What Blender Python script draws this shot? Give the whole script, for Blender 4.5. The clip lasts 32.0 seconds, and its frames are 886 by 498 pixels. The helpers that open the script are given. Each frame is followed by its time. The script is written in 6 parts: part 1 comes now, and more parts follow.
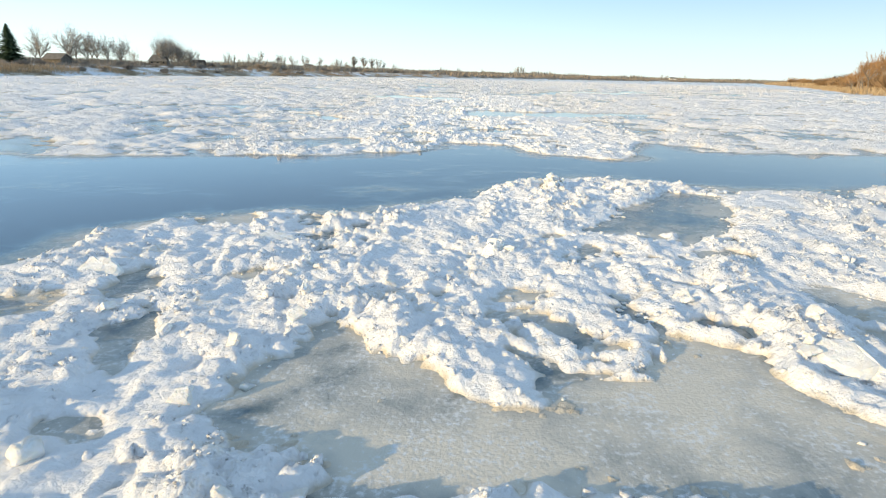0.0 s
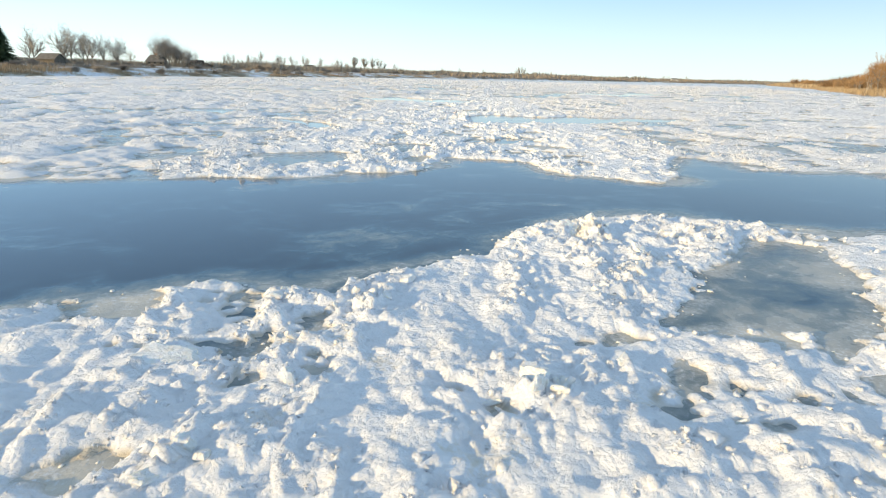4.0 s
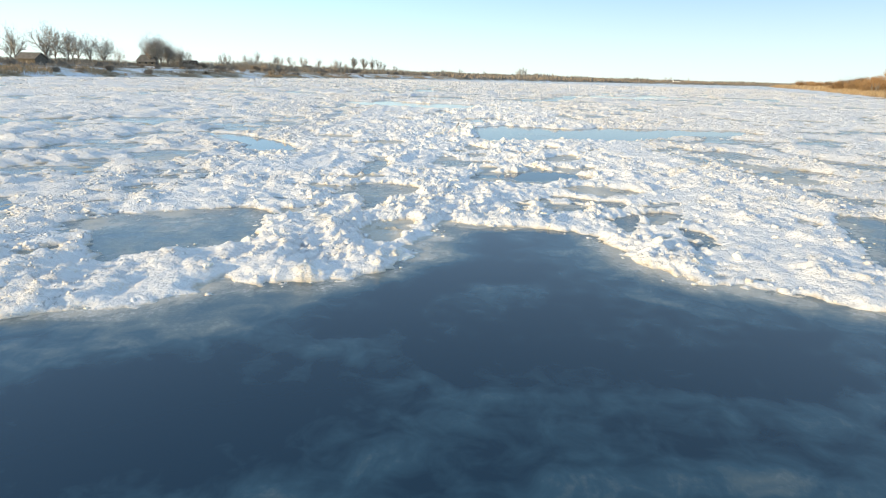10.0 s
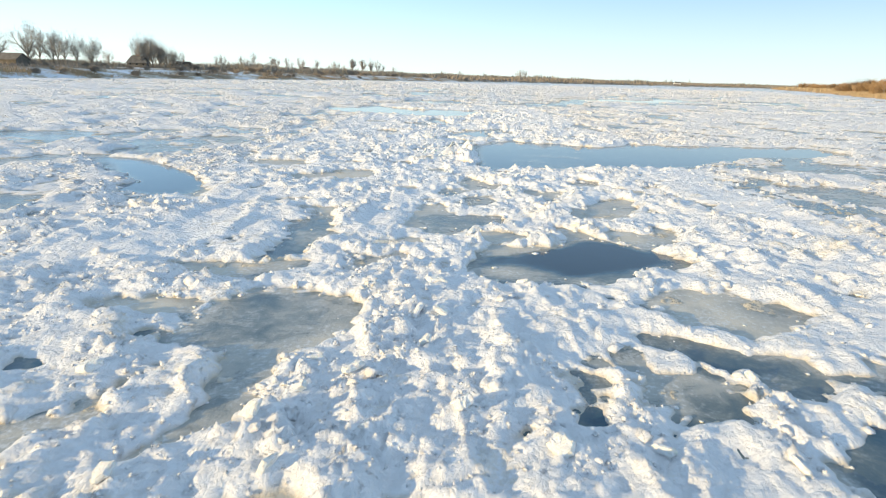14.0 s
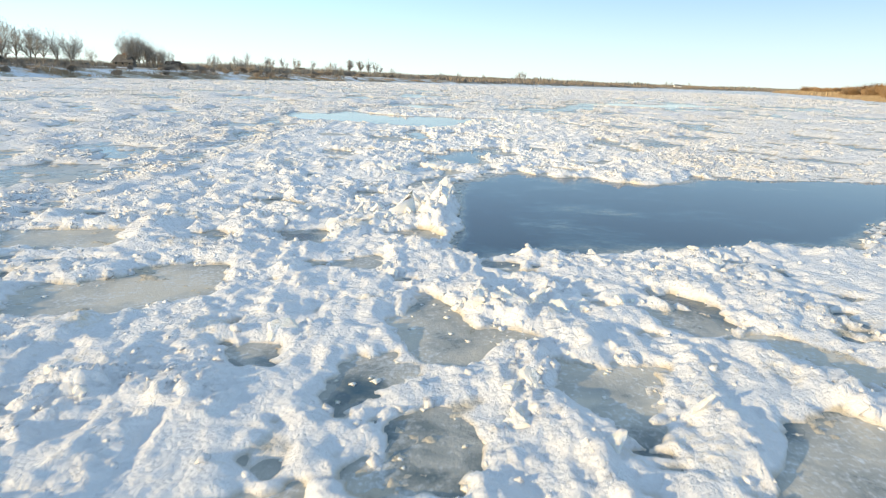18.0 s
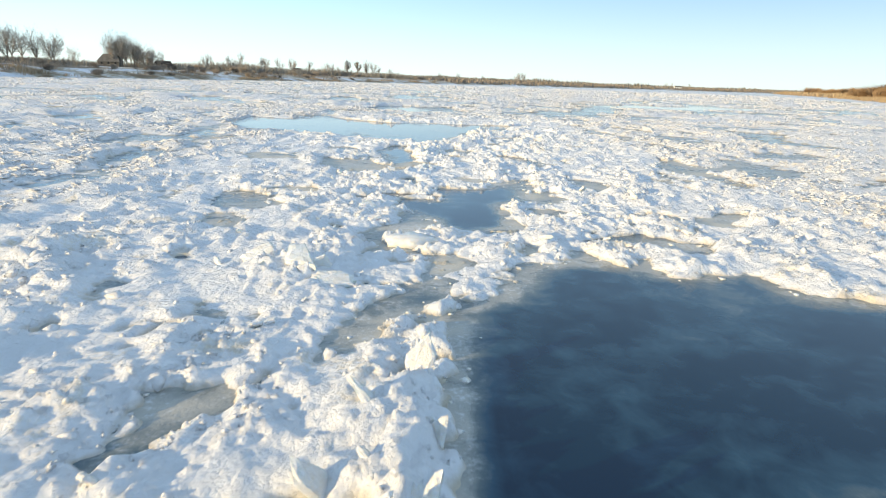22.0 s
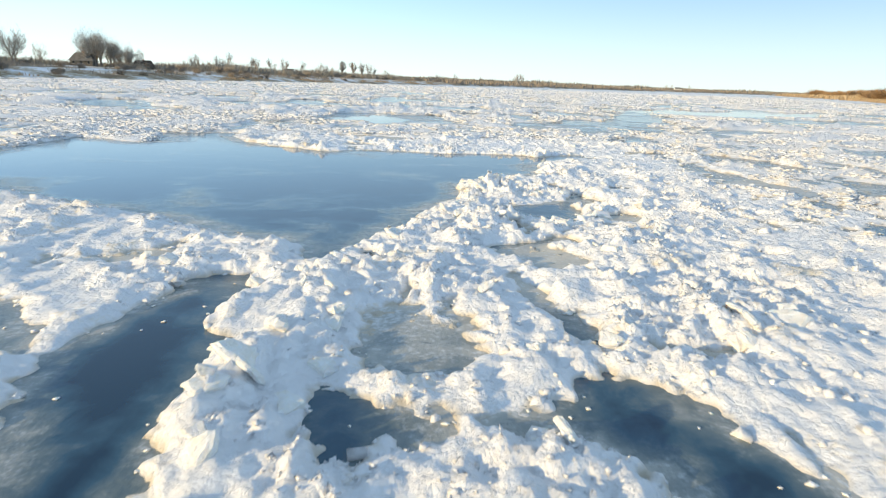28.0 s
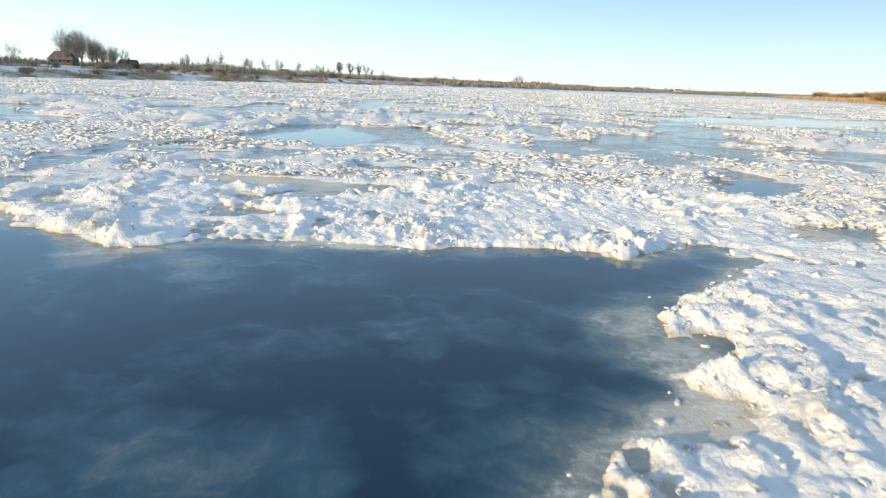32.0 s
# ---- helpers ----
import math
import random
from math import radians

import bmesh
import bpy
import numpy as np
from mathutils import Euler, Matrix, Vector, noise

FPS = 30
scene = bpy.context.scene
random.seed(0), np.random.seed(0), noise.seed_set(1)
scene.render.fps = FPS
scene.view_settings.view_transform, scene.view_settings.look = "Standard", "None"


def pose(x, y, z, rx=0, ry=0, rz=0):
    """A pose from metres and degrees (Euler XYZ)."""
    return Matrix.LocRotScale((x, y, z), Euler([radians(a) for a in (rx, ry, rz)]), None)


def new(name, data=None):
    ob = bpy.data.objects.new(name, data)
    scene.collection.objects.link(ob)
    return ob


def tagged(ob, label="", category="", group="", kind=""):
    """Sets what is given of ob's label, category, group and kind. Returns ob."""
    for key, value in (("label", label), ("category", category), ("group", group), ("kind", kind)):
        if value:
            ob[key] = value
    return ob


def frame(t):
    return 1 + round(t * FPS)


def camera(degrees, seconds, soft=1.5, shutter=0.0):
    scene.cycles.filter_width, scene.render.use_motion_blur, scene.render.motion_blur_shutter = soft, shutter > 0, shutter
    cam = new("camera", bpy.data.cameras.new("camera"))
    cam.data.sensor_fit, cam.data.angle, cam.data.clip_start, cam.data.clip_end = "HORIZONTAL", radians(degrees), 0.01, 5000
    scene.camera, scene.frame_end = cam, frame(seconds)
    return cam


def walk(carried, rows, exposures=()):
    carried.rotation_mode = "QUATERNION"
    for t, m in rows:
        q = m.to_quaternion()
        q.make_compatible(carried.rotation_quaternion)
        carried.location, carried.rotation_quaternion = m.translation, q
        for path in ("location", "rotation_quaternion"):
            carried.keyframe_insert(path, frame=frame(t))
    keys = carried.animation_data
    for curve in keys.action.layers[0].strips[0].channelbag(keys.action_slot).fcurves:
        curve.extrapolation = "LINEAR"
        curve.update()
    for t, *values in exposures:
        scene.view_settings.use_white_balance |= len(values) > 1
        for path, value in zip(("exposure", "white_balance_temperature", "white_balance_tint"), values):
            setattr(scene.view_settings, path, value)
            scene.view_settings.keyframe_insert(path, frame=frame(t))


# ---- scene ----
cam = camera(74.0, 32.0, 1.2, 0.2)
PATH = [
    (0.0, 0.0, 0.0, 3.0, 0.39, -16.47, -1.33),
    (0.5, 0.0, 0.521, 3.011, 0.41, -16.46, -1.32),
    (1.0, 0.011, 1.033, 3.034, 0.39, -16.47, -1.31),
    (1.5, 0.011, 1.554, 3.057, 0.42, -16.46, -1.34),
    (2.0, 0.0, 2.098, 3.068, 0.44, -16.43, -1.34),
    (2.5, 0.011, 2.657, 3.068, 0.44, -16.42, -1.36),
    (4.5, -0.068, 5.191, 3.091, 0.48, -16.41, -1.39),
    (5.0, -0.091, 5.913, 3.079, 0.48, -16.4, -1.38),
    (5.5, -0.091, 6.675, 3.079, 0.48, -16.4, -1.38),
    (6.0, -0.079, 7.491, 3.068, 0.5, -16.39, -1.38),
    (6.5, -0.068, 8.353, 3.068, 0.51, -16.38, -1.4),
    (7.0, -0.068, 9.285, 3.068, 0.51, -16.38, -1.4),
    (7.5, -0.068, 10.257, 3.079, 0.51, -16.39, -1.43),
    (8.0, -0.034, 11.244, 3.091, 0.53, -16.37, -1.44),
    (8.5, -0.034, 12.23, 3.091, 0.54, -16.36, -1.46),
    (9.0, -0.023, 13.217, 3.068, 0.51, -16.35, -1.47),
    (9.5, 0.011, 14.181, 3.068, 0.53, -16.33, -1.47),
    (10.0, 0.023, 15.199, 3.057, 0.53, -16.32, -1.47),
    (10.5, 0.045, 16.24, 3.068, 0.53, -16.31, -1.48),
    (11.0, 0.079, 17.289, 3.079, 0.53, -16.3, -1.48),
    (11.5, 0.125, 18.361, 3.091, 0.54, -16.29, -1.47),
    (12.0, 0.17, 19.426, 3.113, 0.55, -16.23, -1.46),
    (12.5, 0.216, 20.521, 3.113, 0.55, -16.22, -1.49),
    (13.0, 0.272, 21.64, 3.113, 0.54, -16.21, -1.5),
    (13.5, 0.318, 22.821, 3.113, 0.51, -16.19, -1.49),
    (14.0, 0.374, 24.057, 3.102, 0.51, -16.16, -1.53),
    (14.5, 0.454, 25.331, 3.102, 0.5, -16.15, -1.52),
    (16.5, 0.874, 30.716, 3.057, 0.45, -16.06, -1.79),
    (17.0, 1.01, 32.161, 3.034, 0.45, -16.04, -1.8),
    (17.5, 1.18, 33.606, 3.023, 0.45, -16.02, -1.81),
    (18.0, 1.327, 35.052, 3.023, 0.44, -16.01, -1.81),
    (18.5, 1.418, 36.481, 3.0, 0.44, -15.98, -1.81),
    (19.0, 1.475, 37.903, 2.977, 0.42, -15.99, -1.82),
    (19.5, 1.497, 39.294, 2.966, 0.41, -15.98, -1.81),
    (20.0, 1.463, 40.685, 2.943, 0.39, -15.97, -1.87),
    (20.5, 1.441, 42.068, 2.909, 0.38, -15.97, -1.84),
    (21.0, 1.429, 43.428, 2.841, 0.36, -15.93, -1.87),
    (21.5, 1.452, 44.803, 2.796, 0.36, -15.92, -1.87),
    (22.0, 1.475, 46.249, 2.762, 0.34, -15.91, -1.86),
    (22.5, 1.543, 47.748, 2.728, 0.31, -15.91, -1.89),
    (23.0, 1.713, 49.31, 2.705, 0.29, -15.88, -1.91),
    (23.5, 1.86, 50.872, 2.682, 0.28, -15.88, -1.88),
    (24.0, 1.951, 52.395, 2.648, 0.26, -15.87, -1.88),
    (24.5, 2.031, 53.894, 2.614, 0.23, -15.87, -1.89),
    (25.0, 2.099, 55.402, 2.58, 0.22, -15.86, -1.87),
    (25.5, 2.144, 56.894, 2.569, 0.19, -15.84, -1.85),
    (27.5, 2.258, 63.273, 2.49, 0.16, -15.75, -1.9),
    (28.0, 2.269, 64.835, 2.49, 0.15, -15.76, -1.92),
    (28.5, 2.303, 66.443, 2.501, 0.16, -15.76, -1.93),
    (29.0, 2.371, 68.075, 2.524, 0.15, -15.76, -1.95),
    (29.5, 2.496, 69.715, 2.535, 0.12, -15.78, -1.94),
    (30.0, 2.621, 71.339, 2.524, 0.1, -15.74, -2.02),
    (30.5, 2.711, 72.9, 2.512, 0.1, -15.73, -2.01),
    (31.0, 2.745, 74.47, 2.49, 0.1, -15.69, -2.06),
    (31.5, 2.768, 76.032, 2.512, 0.06, -15.68, -2.06),
    (32.0, 2.791, 77.656, 2.512, 0.04, -15.66, -2.06),
]
walk(cam, [(t, pose(x, y, z, 90 + pitch, roll, yaw)) for t, x, y, z, yaw, pitch, roll in PATH], [(0.0, 0.76, 6700.0, 4.0)])

# ---- light ----
SUN = Vector((-0.80, -0.52, 0.205)).normalized()      # towards the low winter sun
world = bpy.data.worlds.new("winter_sky")
scene.world = world
world.use_nodes = True
wt = world.node_tree
sky = wt.nodes.new("ShaderNodeTexSky")
sky.sky_type = "NISHITA"
sky.sun_disc = False
sky.sun_elevation = math.asin(SUN.z)
sky.sun_rotation = math.atan2(-SUN.x, SUN.y)
sky.altitude = 1200.0
sky.air_density = 0.85
sky.dust_density = 0.12
sky.ozone_density = 2.6
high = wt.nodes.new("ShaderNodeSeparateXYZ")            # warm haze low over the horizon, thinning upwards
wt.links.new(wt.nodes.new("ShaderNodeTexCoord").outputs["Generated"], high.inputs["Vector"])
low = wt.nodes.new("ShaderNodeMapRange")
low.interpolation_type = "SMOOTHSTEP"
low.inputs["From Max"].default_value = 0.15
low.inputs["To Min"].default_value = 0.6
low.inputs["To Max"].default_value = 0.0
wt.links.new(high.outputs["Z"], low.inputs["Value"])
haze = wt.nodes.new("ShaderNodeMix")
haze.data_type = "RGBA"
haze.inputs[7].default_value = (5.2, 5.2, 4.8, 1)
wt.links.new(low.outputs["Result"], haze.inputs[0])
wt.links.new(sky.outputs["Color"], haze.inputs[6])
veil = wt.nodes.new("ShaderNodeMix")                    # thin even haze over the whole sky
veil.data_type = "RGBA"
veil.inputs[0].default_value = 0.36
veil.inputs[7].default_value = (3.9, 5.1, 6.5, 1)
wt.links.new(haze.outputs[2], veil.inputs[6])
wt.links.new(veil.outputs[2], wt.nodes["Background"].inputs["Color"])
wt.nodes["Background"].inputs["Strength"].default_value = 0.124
lamp = bpy.data.lights.new("sun", "SUN")
lamp.energy, lamp.angle, lamp.color = 3.1, radians(0.6), (1.0, 0.74, 0.42)
sun = new("sun", lamp)
sun.matrix_world = Matrix.Translation((-200, -120, 60)) @ (-SUN).to_track_quat("-Z", "Y").to_matrix().to_4x4()


# ---- materials ----
def material(name):
    m = bpy.data.materials.new(name)
    m.use_nodes = True
    return m, m.node_tree, m.node_tree.nodes["Principled BSDF"]


def node(tree, kind, **values):
    n = tree.nodes.new(kind)
    for key, v in values.items():
        n.inputs[key.replace("_", " ")].default_value = v
    return n


def mapped(tree, scale=(1, 1, 1), turn=0.0):
    co = tree.nodes.new("ShaderNodeTexCoord")
    mp = tree.nodes.new("ShaderNodeMapping")
    mp.inputs["Scale"].default_value = scale
    mp.inputs["Rotation"].default_value = (0, 0, turn)
    tree.links.new(co.outputs["Object"], mp.inputs["Vector"])
    return mp.outputs["Vector"]


def noise_tex(tree, vec, scale, detail=4.0, rough=0.55, swirl=0.0):
    n = node(tree, "ShaderNodeTexNoise", Scale=scale, Detail=detail, Roughness=rough, Distortion=swirl)
    tree.links.new(vec, n.inputs["Vector"])
    return n.outputs["Fac"]


def ramp(tree, fac, *stops):
    r = tree.nodes.new("ShaderNodeValToRGB")
    while len(r.color_ramp.elements) < len(stops):
        r.color_ramp.elements.new(0.5)
    for e, (p, c) in zip(r.color_ramp.elements, stops):
        e.position, e.color = p, (*c, 1) if len(c) == 3 else c
    tree.links.new(fac, r.inputs["Fac"])
    return r.outputs["Color"]


def math_node(tree, op, a, b, clamp=False):
    n = tree.nodes.new("ShaderNodeMath")
    n.operation, n.use_clamp = op, clamp
    for i, v in enumerate((a, b)):
        if isinstance(v, (int, float)):
            n.inputs[i].default_value = v
        else:
            tree.links.new(v, n.inputs[i])
    return n.outputs[0]


def mix_colour(tree, fac, a, b):
    n = tree.nodes.new("ShaderNodeMix")
    n.data_type = "RGBA"
    for sock, v in ((n.inputs[0], fac), (n.inputs[6], a), (n.inputs[7], b)):
        if isinstance(v, tuple):
            sock.default_value = (*v, 1)
        elif isinstance(v, (int, float)):
            sock.default_value = v
        else:
            tree.links.new(v, sock)
    return n.outputs[2]


def bump(tree, bsdf, height, strength, distance):
    b = node(tree, "ShaderNodeBump", Strength=strength, Distance=distance)
    tree.links.new(height, b.inputs["Height"])
    tree.links.new(b.outputs["Normal"], bsdf.inputs["Normal"])


def snow_material(name, bright=(0.85, 0.85, 0.86), old=(0.76, 0.69, 0.57), share=0.63, coarse=0.0):
    m, t, p = material(name)
    v = mapped(t)
    broad = noise_tex(t, v, 1.9 if coarse else 0.9, 5)
    fine = noise_tex(t, v, 14.0, 4)
    mixed = math_node(t, "ADD", math_node(t, "MULTIPLY", broad, 0.7), math_node(t, "MULTIPLY", fine, 0.3))
    col = ramp(t, mixed, (0.0, bright), (share - 0.06, bright), (share + 0.06, old), (1.0, old))
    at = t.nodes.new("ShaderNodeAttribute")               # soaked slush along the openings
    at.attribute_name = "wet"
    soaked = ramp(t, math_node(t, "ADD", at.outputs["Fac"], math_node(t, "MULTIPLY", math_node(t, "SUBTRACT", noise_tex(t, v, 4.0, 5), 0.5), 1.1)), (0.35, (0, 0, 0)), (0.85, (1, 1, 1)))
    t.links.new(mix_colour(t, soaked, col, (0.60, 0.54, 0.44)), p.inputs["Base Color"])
    p.inputs["Roughness"].default_value = 0.62
    p.inputs["Specular IOR Level"].default_value = 0.35
    lumps = math_node(t, "MULTIPLY", noise_tex(t, v, 7.0, 8, 0.72, 0.6), 0.9)
    warp = t.nodes.new("ShaderNodeMix")                   # crumbs of two sizes with uneven outlines
    warp.data_type = "VECTOR"
    warp.inputs[0].default_value = 0.08
    t.links.new(v, warp.inputs[4])
    wn = node(t, "ShaderNodeTexNoise", Scale=9.0, Detail=3.0)
    t.links.new(v, wn.inputs["Vector"])
    t.links.new(wn.outputs["Color"], warp.inputs[5])
    for scale, high in ((8.0, -0.42), (21.0, -0.26)):
        crumbs = node(t, "ShaderNodeTexVoronoi", Scale=scale)
        t.links.new(warp.outputs[1], crumbs.inputs["Vector"])
        lumps = math_node(t, "ADD", lumps, math_node(t, "MULTIPLY", crumbs.outputs["Distance"], high))
    if coarse:
        lumps = math_node(t, "ADD", math_node(t, "MULTIPLY", lumps, 0.25), math_node(t, "MULTIPLY", noise_tex(t, v, 2.6, 6, 0.78), 1.2))
    bump(t, p, lumps, 0.8, coarse or 0.06)
    return m


def thin_ice_material():
    m, t, p = material("thin_river_ice")
    at = t.nodes.new("ShaderNodeAttribute")
    at.attribute_name = "slush"
    v = mapped(t)
    drift = mapped(t, (0.85, 1.15, 1), 0.5)
    cloud = noise_tex(t, drift, 0.30, 6, 0.5, 1.2)
    mottled = noise_tex(t, v, 2.4, 5, 0.55, 0.6)
    speck = noise_tex(t, v, 15.0, 4, 0.65)
    amount = math_node(t, "ADD", at.outputs["Fac"], math_node(t, "MULTIPLY", math_node(t, "SUBTRACT", cloud, 0.5), 1.3))
    amount = math_node(t, "ADD", amount, math_node(t, "MULTIPLY", math_node(t, "SUBTRACT", mottled, 0.5), 0.7), True)
    col = ramp(t, amount, (0.0, (0.003, 0.026, 0.056)), (0.26, (0.028, 0.078, 0.122)), (0.5, (0.125, 0.16, 0.168)), (0.76, (0.44, 0.43, 0.39)), (1.0, (0.66, 0.605, 0.51)))
    grain = math_node(t, "ADD", speck, math_node(t, "MULTIPLY", math_node(t, "SUBTRACT", noise_tex(t, v, 1.6, 4, 0.6, 0.8), 0.5), 0.55))
    frost = math_node(t, "MULTIPLY", ramp(t, grain, (0.52, (0, 0, 0)), (0.68, (1, 1, 1))), ramp(t, amount, (0.2, (0, 0, 0)), (0.45, (0.07, 0.07, 0.07)), (0.62, (0.35, 0.35, 0.35)), (0.8, (0.8, 0.8, 0.8))))
    t.links.new(mix_colour(t, frost, col, (0.74, 0.75, 0.76)), p.inputs["Base Color"])
    p.inputs["IOR"].default_value = 1.38
    p.inputs["Specular IOR Level"].default_value = 0.6
    t.links.new(ramp(t, amount, (0.0, (0.04, 0.04, 0.04)), (0.5, (0.14, 0.14, 0.14)), (1.0, (0.6, 0.6, 0.6))), p.inputs["Roughness"])
    rough = math_node(t, "MULTIPLY", noise_tex(t, v, 22.0, 4, 0.6), ramp(t, amount, (0.1, (0.03, 0.03, 0.03)), (0.7, (1, 1, 1))))
    bump(t, p, rough, 0.5, 0.02)
    return m


def slab_material():
    m, t, p = material("river_ice_slab")
    v = mapped(t)
    col = ramp(t, noise_tex(t, v, 5.0, 5), (0.30, (0.88, 0.89, 0.90)), (0.55, (0.87, 0.85, 0.80)), (0.78, (0.80, 0.75, 0.66)))
    t.links.new(col, p.inputs["Base Color"])
    p.inputs["Roughness"].default_value = 0.35
    p.inputs["IOR"].default_value = 1.31
    p.inputs["Subsurface Weight"].default_value = 0.15
    p.inputs["Subsurface Radius"].default_value = (0.05, 0.04, 0.03)
    bump(t, p, noise_tex(t, v, 5.0, 7, 0.7), 0.7, 0.05)
    return m


def plain_material(name, a, b, scale, rough=0.9, per_island=False, per_object=False):
    m, t, p = material(name)
    v = mapped(t)
    fac = noise_tex(t, v, scale, 5)
    if per_island:
        g = t.nodes.new("ShaderNodeNewGeometry")
        fac = math_node(t, "ADD", math_node(t, "MULTIPLY", fac, 0.5), math_node(t, "MULTIPLY", g.outputs["Random Per Island"], 0.5))
    if per_object:
        g = t.nodes.new("ShaderNodeObjectInfo")
        fac = math_node(t, "ADD", math_node(t, "MULTIPLY", fac, 0.7), math_node(t, "MULTIPLY", g.outputs["Random"], 0.3))
    t.links.new(ramp(t, fac, (0.25, a), (0.75, b)), p.inputs["Base Color"])
    p.inputs["Roughness"].default_value = rough
    p.inputs["Specular IOR Level"].default_value = 0.2
    return m


def bank_material():
    m, t, p = material("snowy_bank_ground")
    v = mapped(t, (0.35, 0.35, 1))
    n = math_node(t, "ADD", math_node(t, "MULTIPLY", noise_tex(t, v, 0.22, 5), 0.65), math_node(t, "MULTIPLY", noise_tex(t, v, 2.4, 4), 0.35))
    col = ramp(t, n, (0.44, (0.78, 0.80, 0.84)), (0.50, (0.50, 0.44, 0.34)), (0.58, (0.24, 0.17, 0.095)), (0.8, (0.16, 0.115, 0.065)))
    t.links.new(col, p.inputs["Base Color"])
    p.inputs["Roughness"].default_value = 0.9
    bump(t, p, noise_tex(t, v, 3.0, 5), 0.8, 0.4)
    return m


SNOW = snow_material("rubble_snow")
FAR_SNOW = snow_material("far_rubble_snow", old=(0.75, 0.74, 0.72), share=0.62, coarse=0.13)
ICE = thin_ice_material()
SLAB = slab_material()
BANK = bank_material()
FIELD = plain_material("winter_field", (0.34, 0.30, 0.24), (0.60, 0.60, 0.60), 0.02)
REED = plain_material("dry_reeds", (0.29, 0.21, 0.125), (0.45, 0.34, 0.22), 0.3, per_island=True)
# right-bank reeds: dry tan with the low sun's gold put into the colour
SUN_GOLD_REED = plain_material("golden_reeds", (0.34, 0.25, 0.15), (0.52, 0.40, 0.26), 0.3, per_island=True)
WILLOW = plain_material("willow_twigs", (0.22, 0.19, 0.155), (0.36, 0.31, 0.26), 0.2, per_island=True)
# right-bank willows: twig brown with warm sunlight mixed into the colour
SUN_GOLD_WILLOW = plain_material("golden_willow_twigs", (0.26, 0.165, 0.085), (0.42, 0.28, 0.155), 0.2, per_island=True)
BRUSH = plain_material("grey_brown_brush", (0.19, 0.18, 0.155), (0.32, 0.30, 0.26), 0.1, per_island=True)
BARK = plain_material("bare_bark", (0.17, 0.15, 0.13), (0.28, 0.25, 0.215), 1.2)
# the bare twigs again, with golden sunlight put into their colour
SUN_GOLD_TWIG = plain_material("sunlit_golden_twigs", (0.30, 0.18, 0.09), (0.46, 0.29, 0.15), 0.5, per_island=True)
TWIG = plain_material("bare_twigs", (0.31, 0.28, 0.245), (0.46, 0.42, 0.37), 0.5, per_island=True)
BIRCH = plain_material("birch_bark", (0.55, 0.50, 0.44), (0.30, 0.25, 0.20), 2.0)
NEEDLE = plain_material("spruce_needles", (0.03, 0.055, 0.03), (0.075, 0.12, 0.06), 0.9, per_island=True)
LOG_WALL = plain_material("weathered_log_wall", (0.10, 0.088, 0.072), (0.18, 0.16, 0.135), 0.8)
ROOF = plain_material("old_grey_roofing", (0.12, 0.112, 0.10), (0.21, 0.195, 0.175), 0.7)
DARK_ROOF = plain_material("black_roofing", (0.03, 0.03, 0.032), (0.06, 0.058, 0.055), 0.7)
PLASTER = plain_material("white_plaster", (0.74, 0.73, 0.70), (0.82, 0.81, 0.79), 0.6)
BRICK = plain_material("chimney_brick", (0.25, 0.10, 0.06), (0.34, 0.16, 0.10), 1.5)
WOOD_TRIM = plain_material("pale_wood_trim", (0.42, 0.38, 0.32), (0.55, 0.51, 0.45), 1.0)
# blue-grey air haze is put into the far woods' colour
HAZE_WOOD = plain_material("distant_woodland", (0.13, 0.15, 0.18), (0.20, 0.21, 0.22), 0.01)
GLASS, gt, gp = material("window_glass")
gp.inputs["Base Color"].default_value = (0.02, 0.025, 0.03, 1)
gp.inputs["Roughness"].default_value = 0.08


# ---- noise fields ----
def rnd(i, j, seed):
    h = (i.astype(np.int64) * 374761393 + j.astype(np.int64) * 668265263 + seed * 974634777) & 0xFFFFFFFF
    h = ((h ^ (h >> 13)) * 1274126177) & 0xFFFFFFFF
    h = ((h ^ (h >> 16)) * 2246822519) & 0xFFFFFFFF
    return ((h ^ (h >> 15)) & 0xFFFFFF) / float(0x1000000)


def vnoise(x, y, seed):
    i, j = np.floor(x), np.floor(y)
    u, v = x - i, y - j
    u, v = u * u * (3 - 2 * u), v * v * (3 - 2 * v)
    a, b, c, d = rnd(i, j, seed), rnd(i + 1, j, seed), rnd(i, j + 1, seed), rnd(i + 1, j + 1, seed)
    return 2 * ((a * (1 - u) + b * u) * (1 - v) + (c * (1 - u) + d * u) * v) - 1


def fbm(x, y, octaves, seed):
    total, amp, norm = 0.0, 1.0, 0.0
    for k in range(octaves):
        total, norm = total + amp * vnoise(x * 2**k + 17.3 * k, y * 2**k - 9.1 * k, seed + k), norm + amp
        amp *= 0.5
    return total / norm


def step(a, b, x):
    s = np.clip((x - a) / (b - a), 0, 1)
    return s * s * (3 - 2 * s)


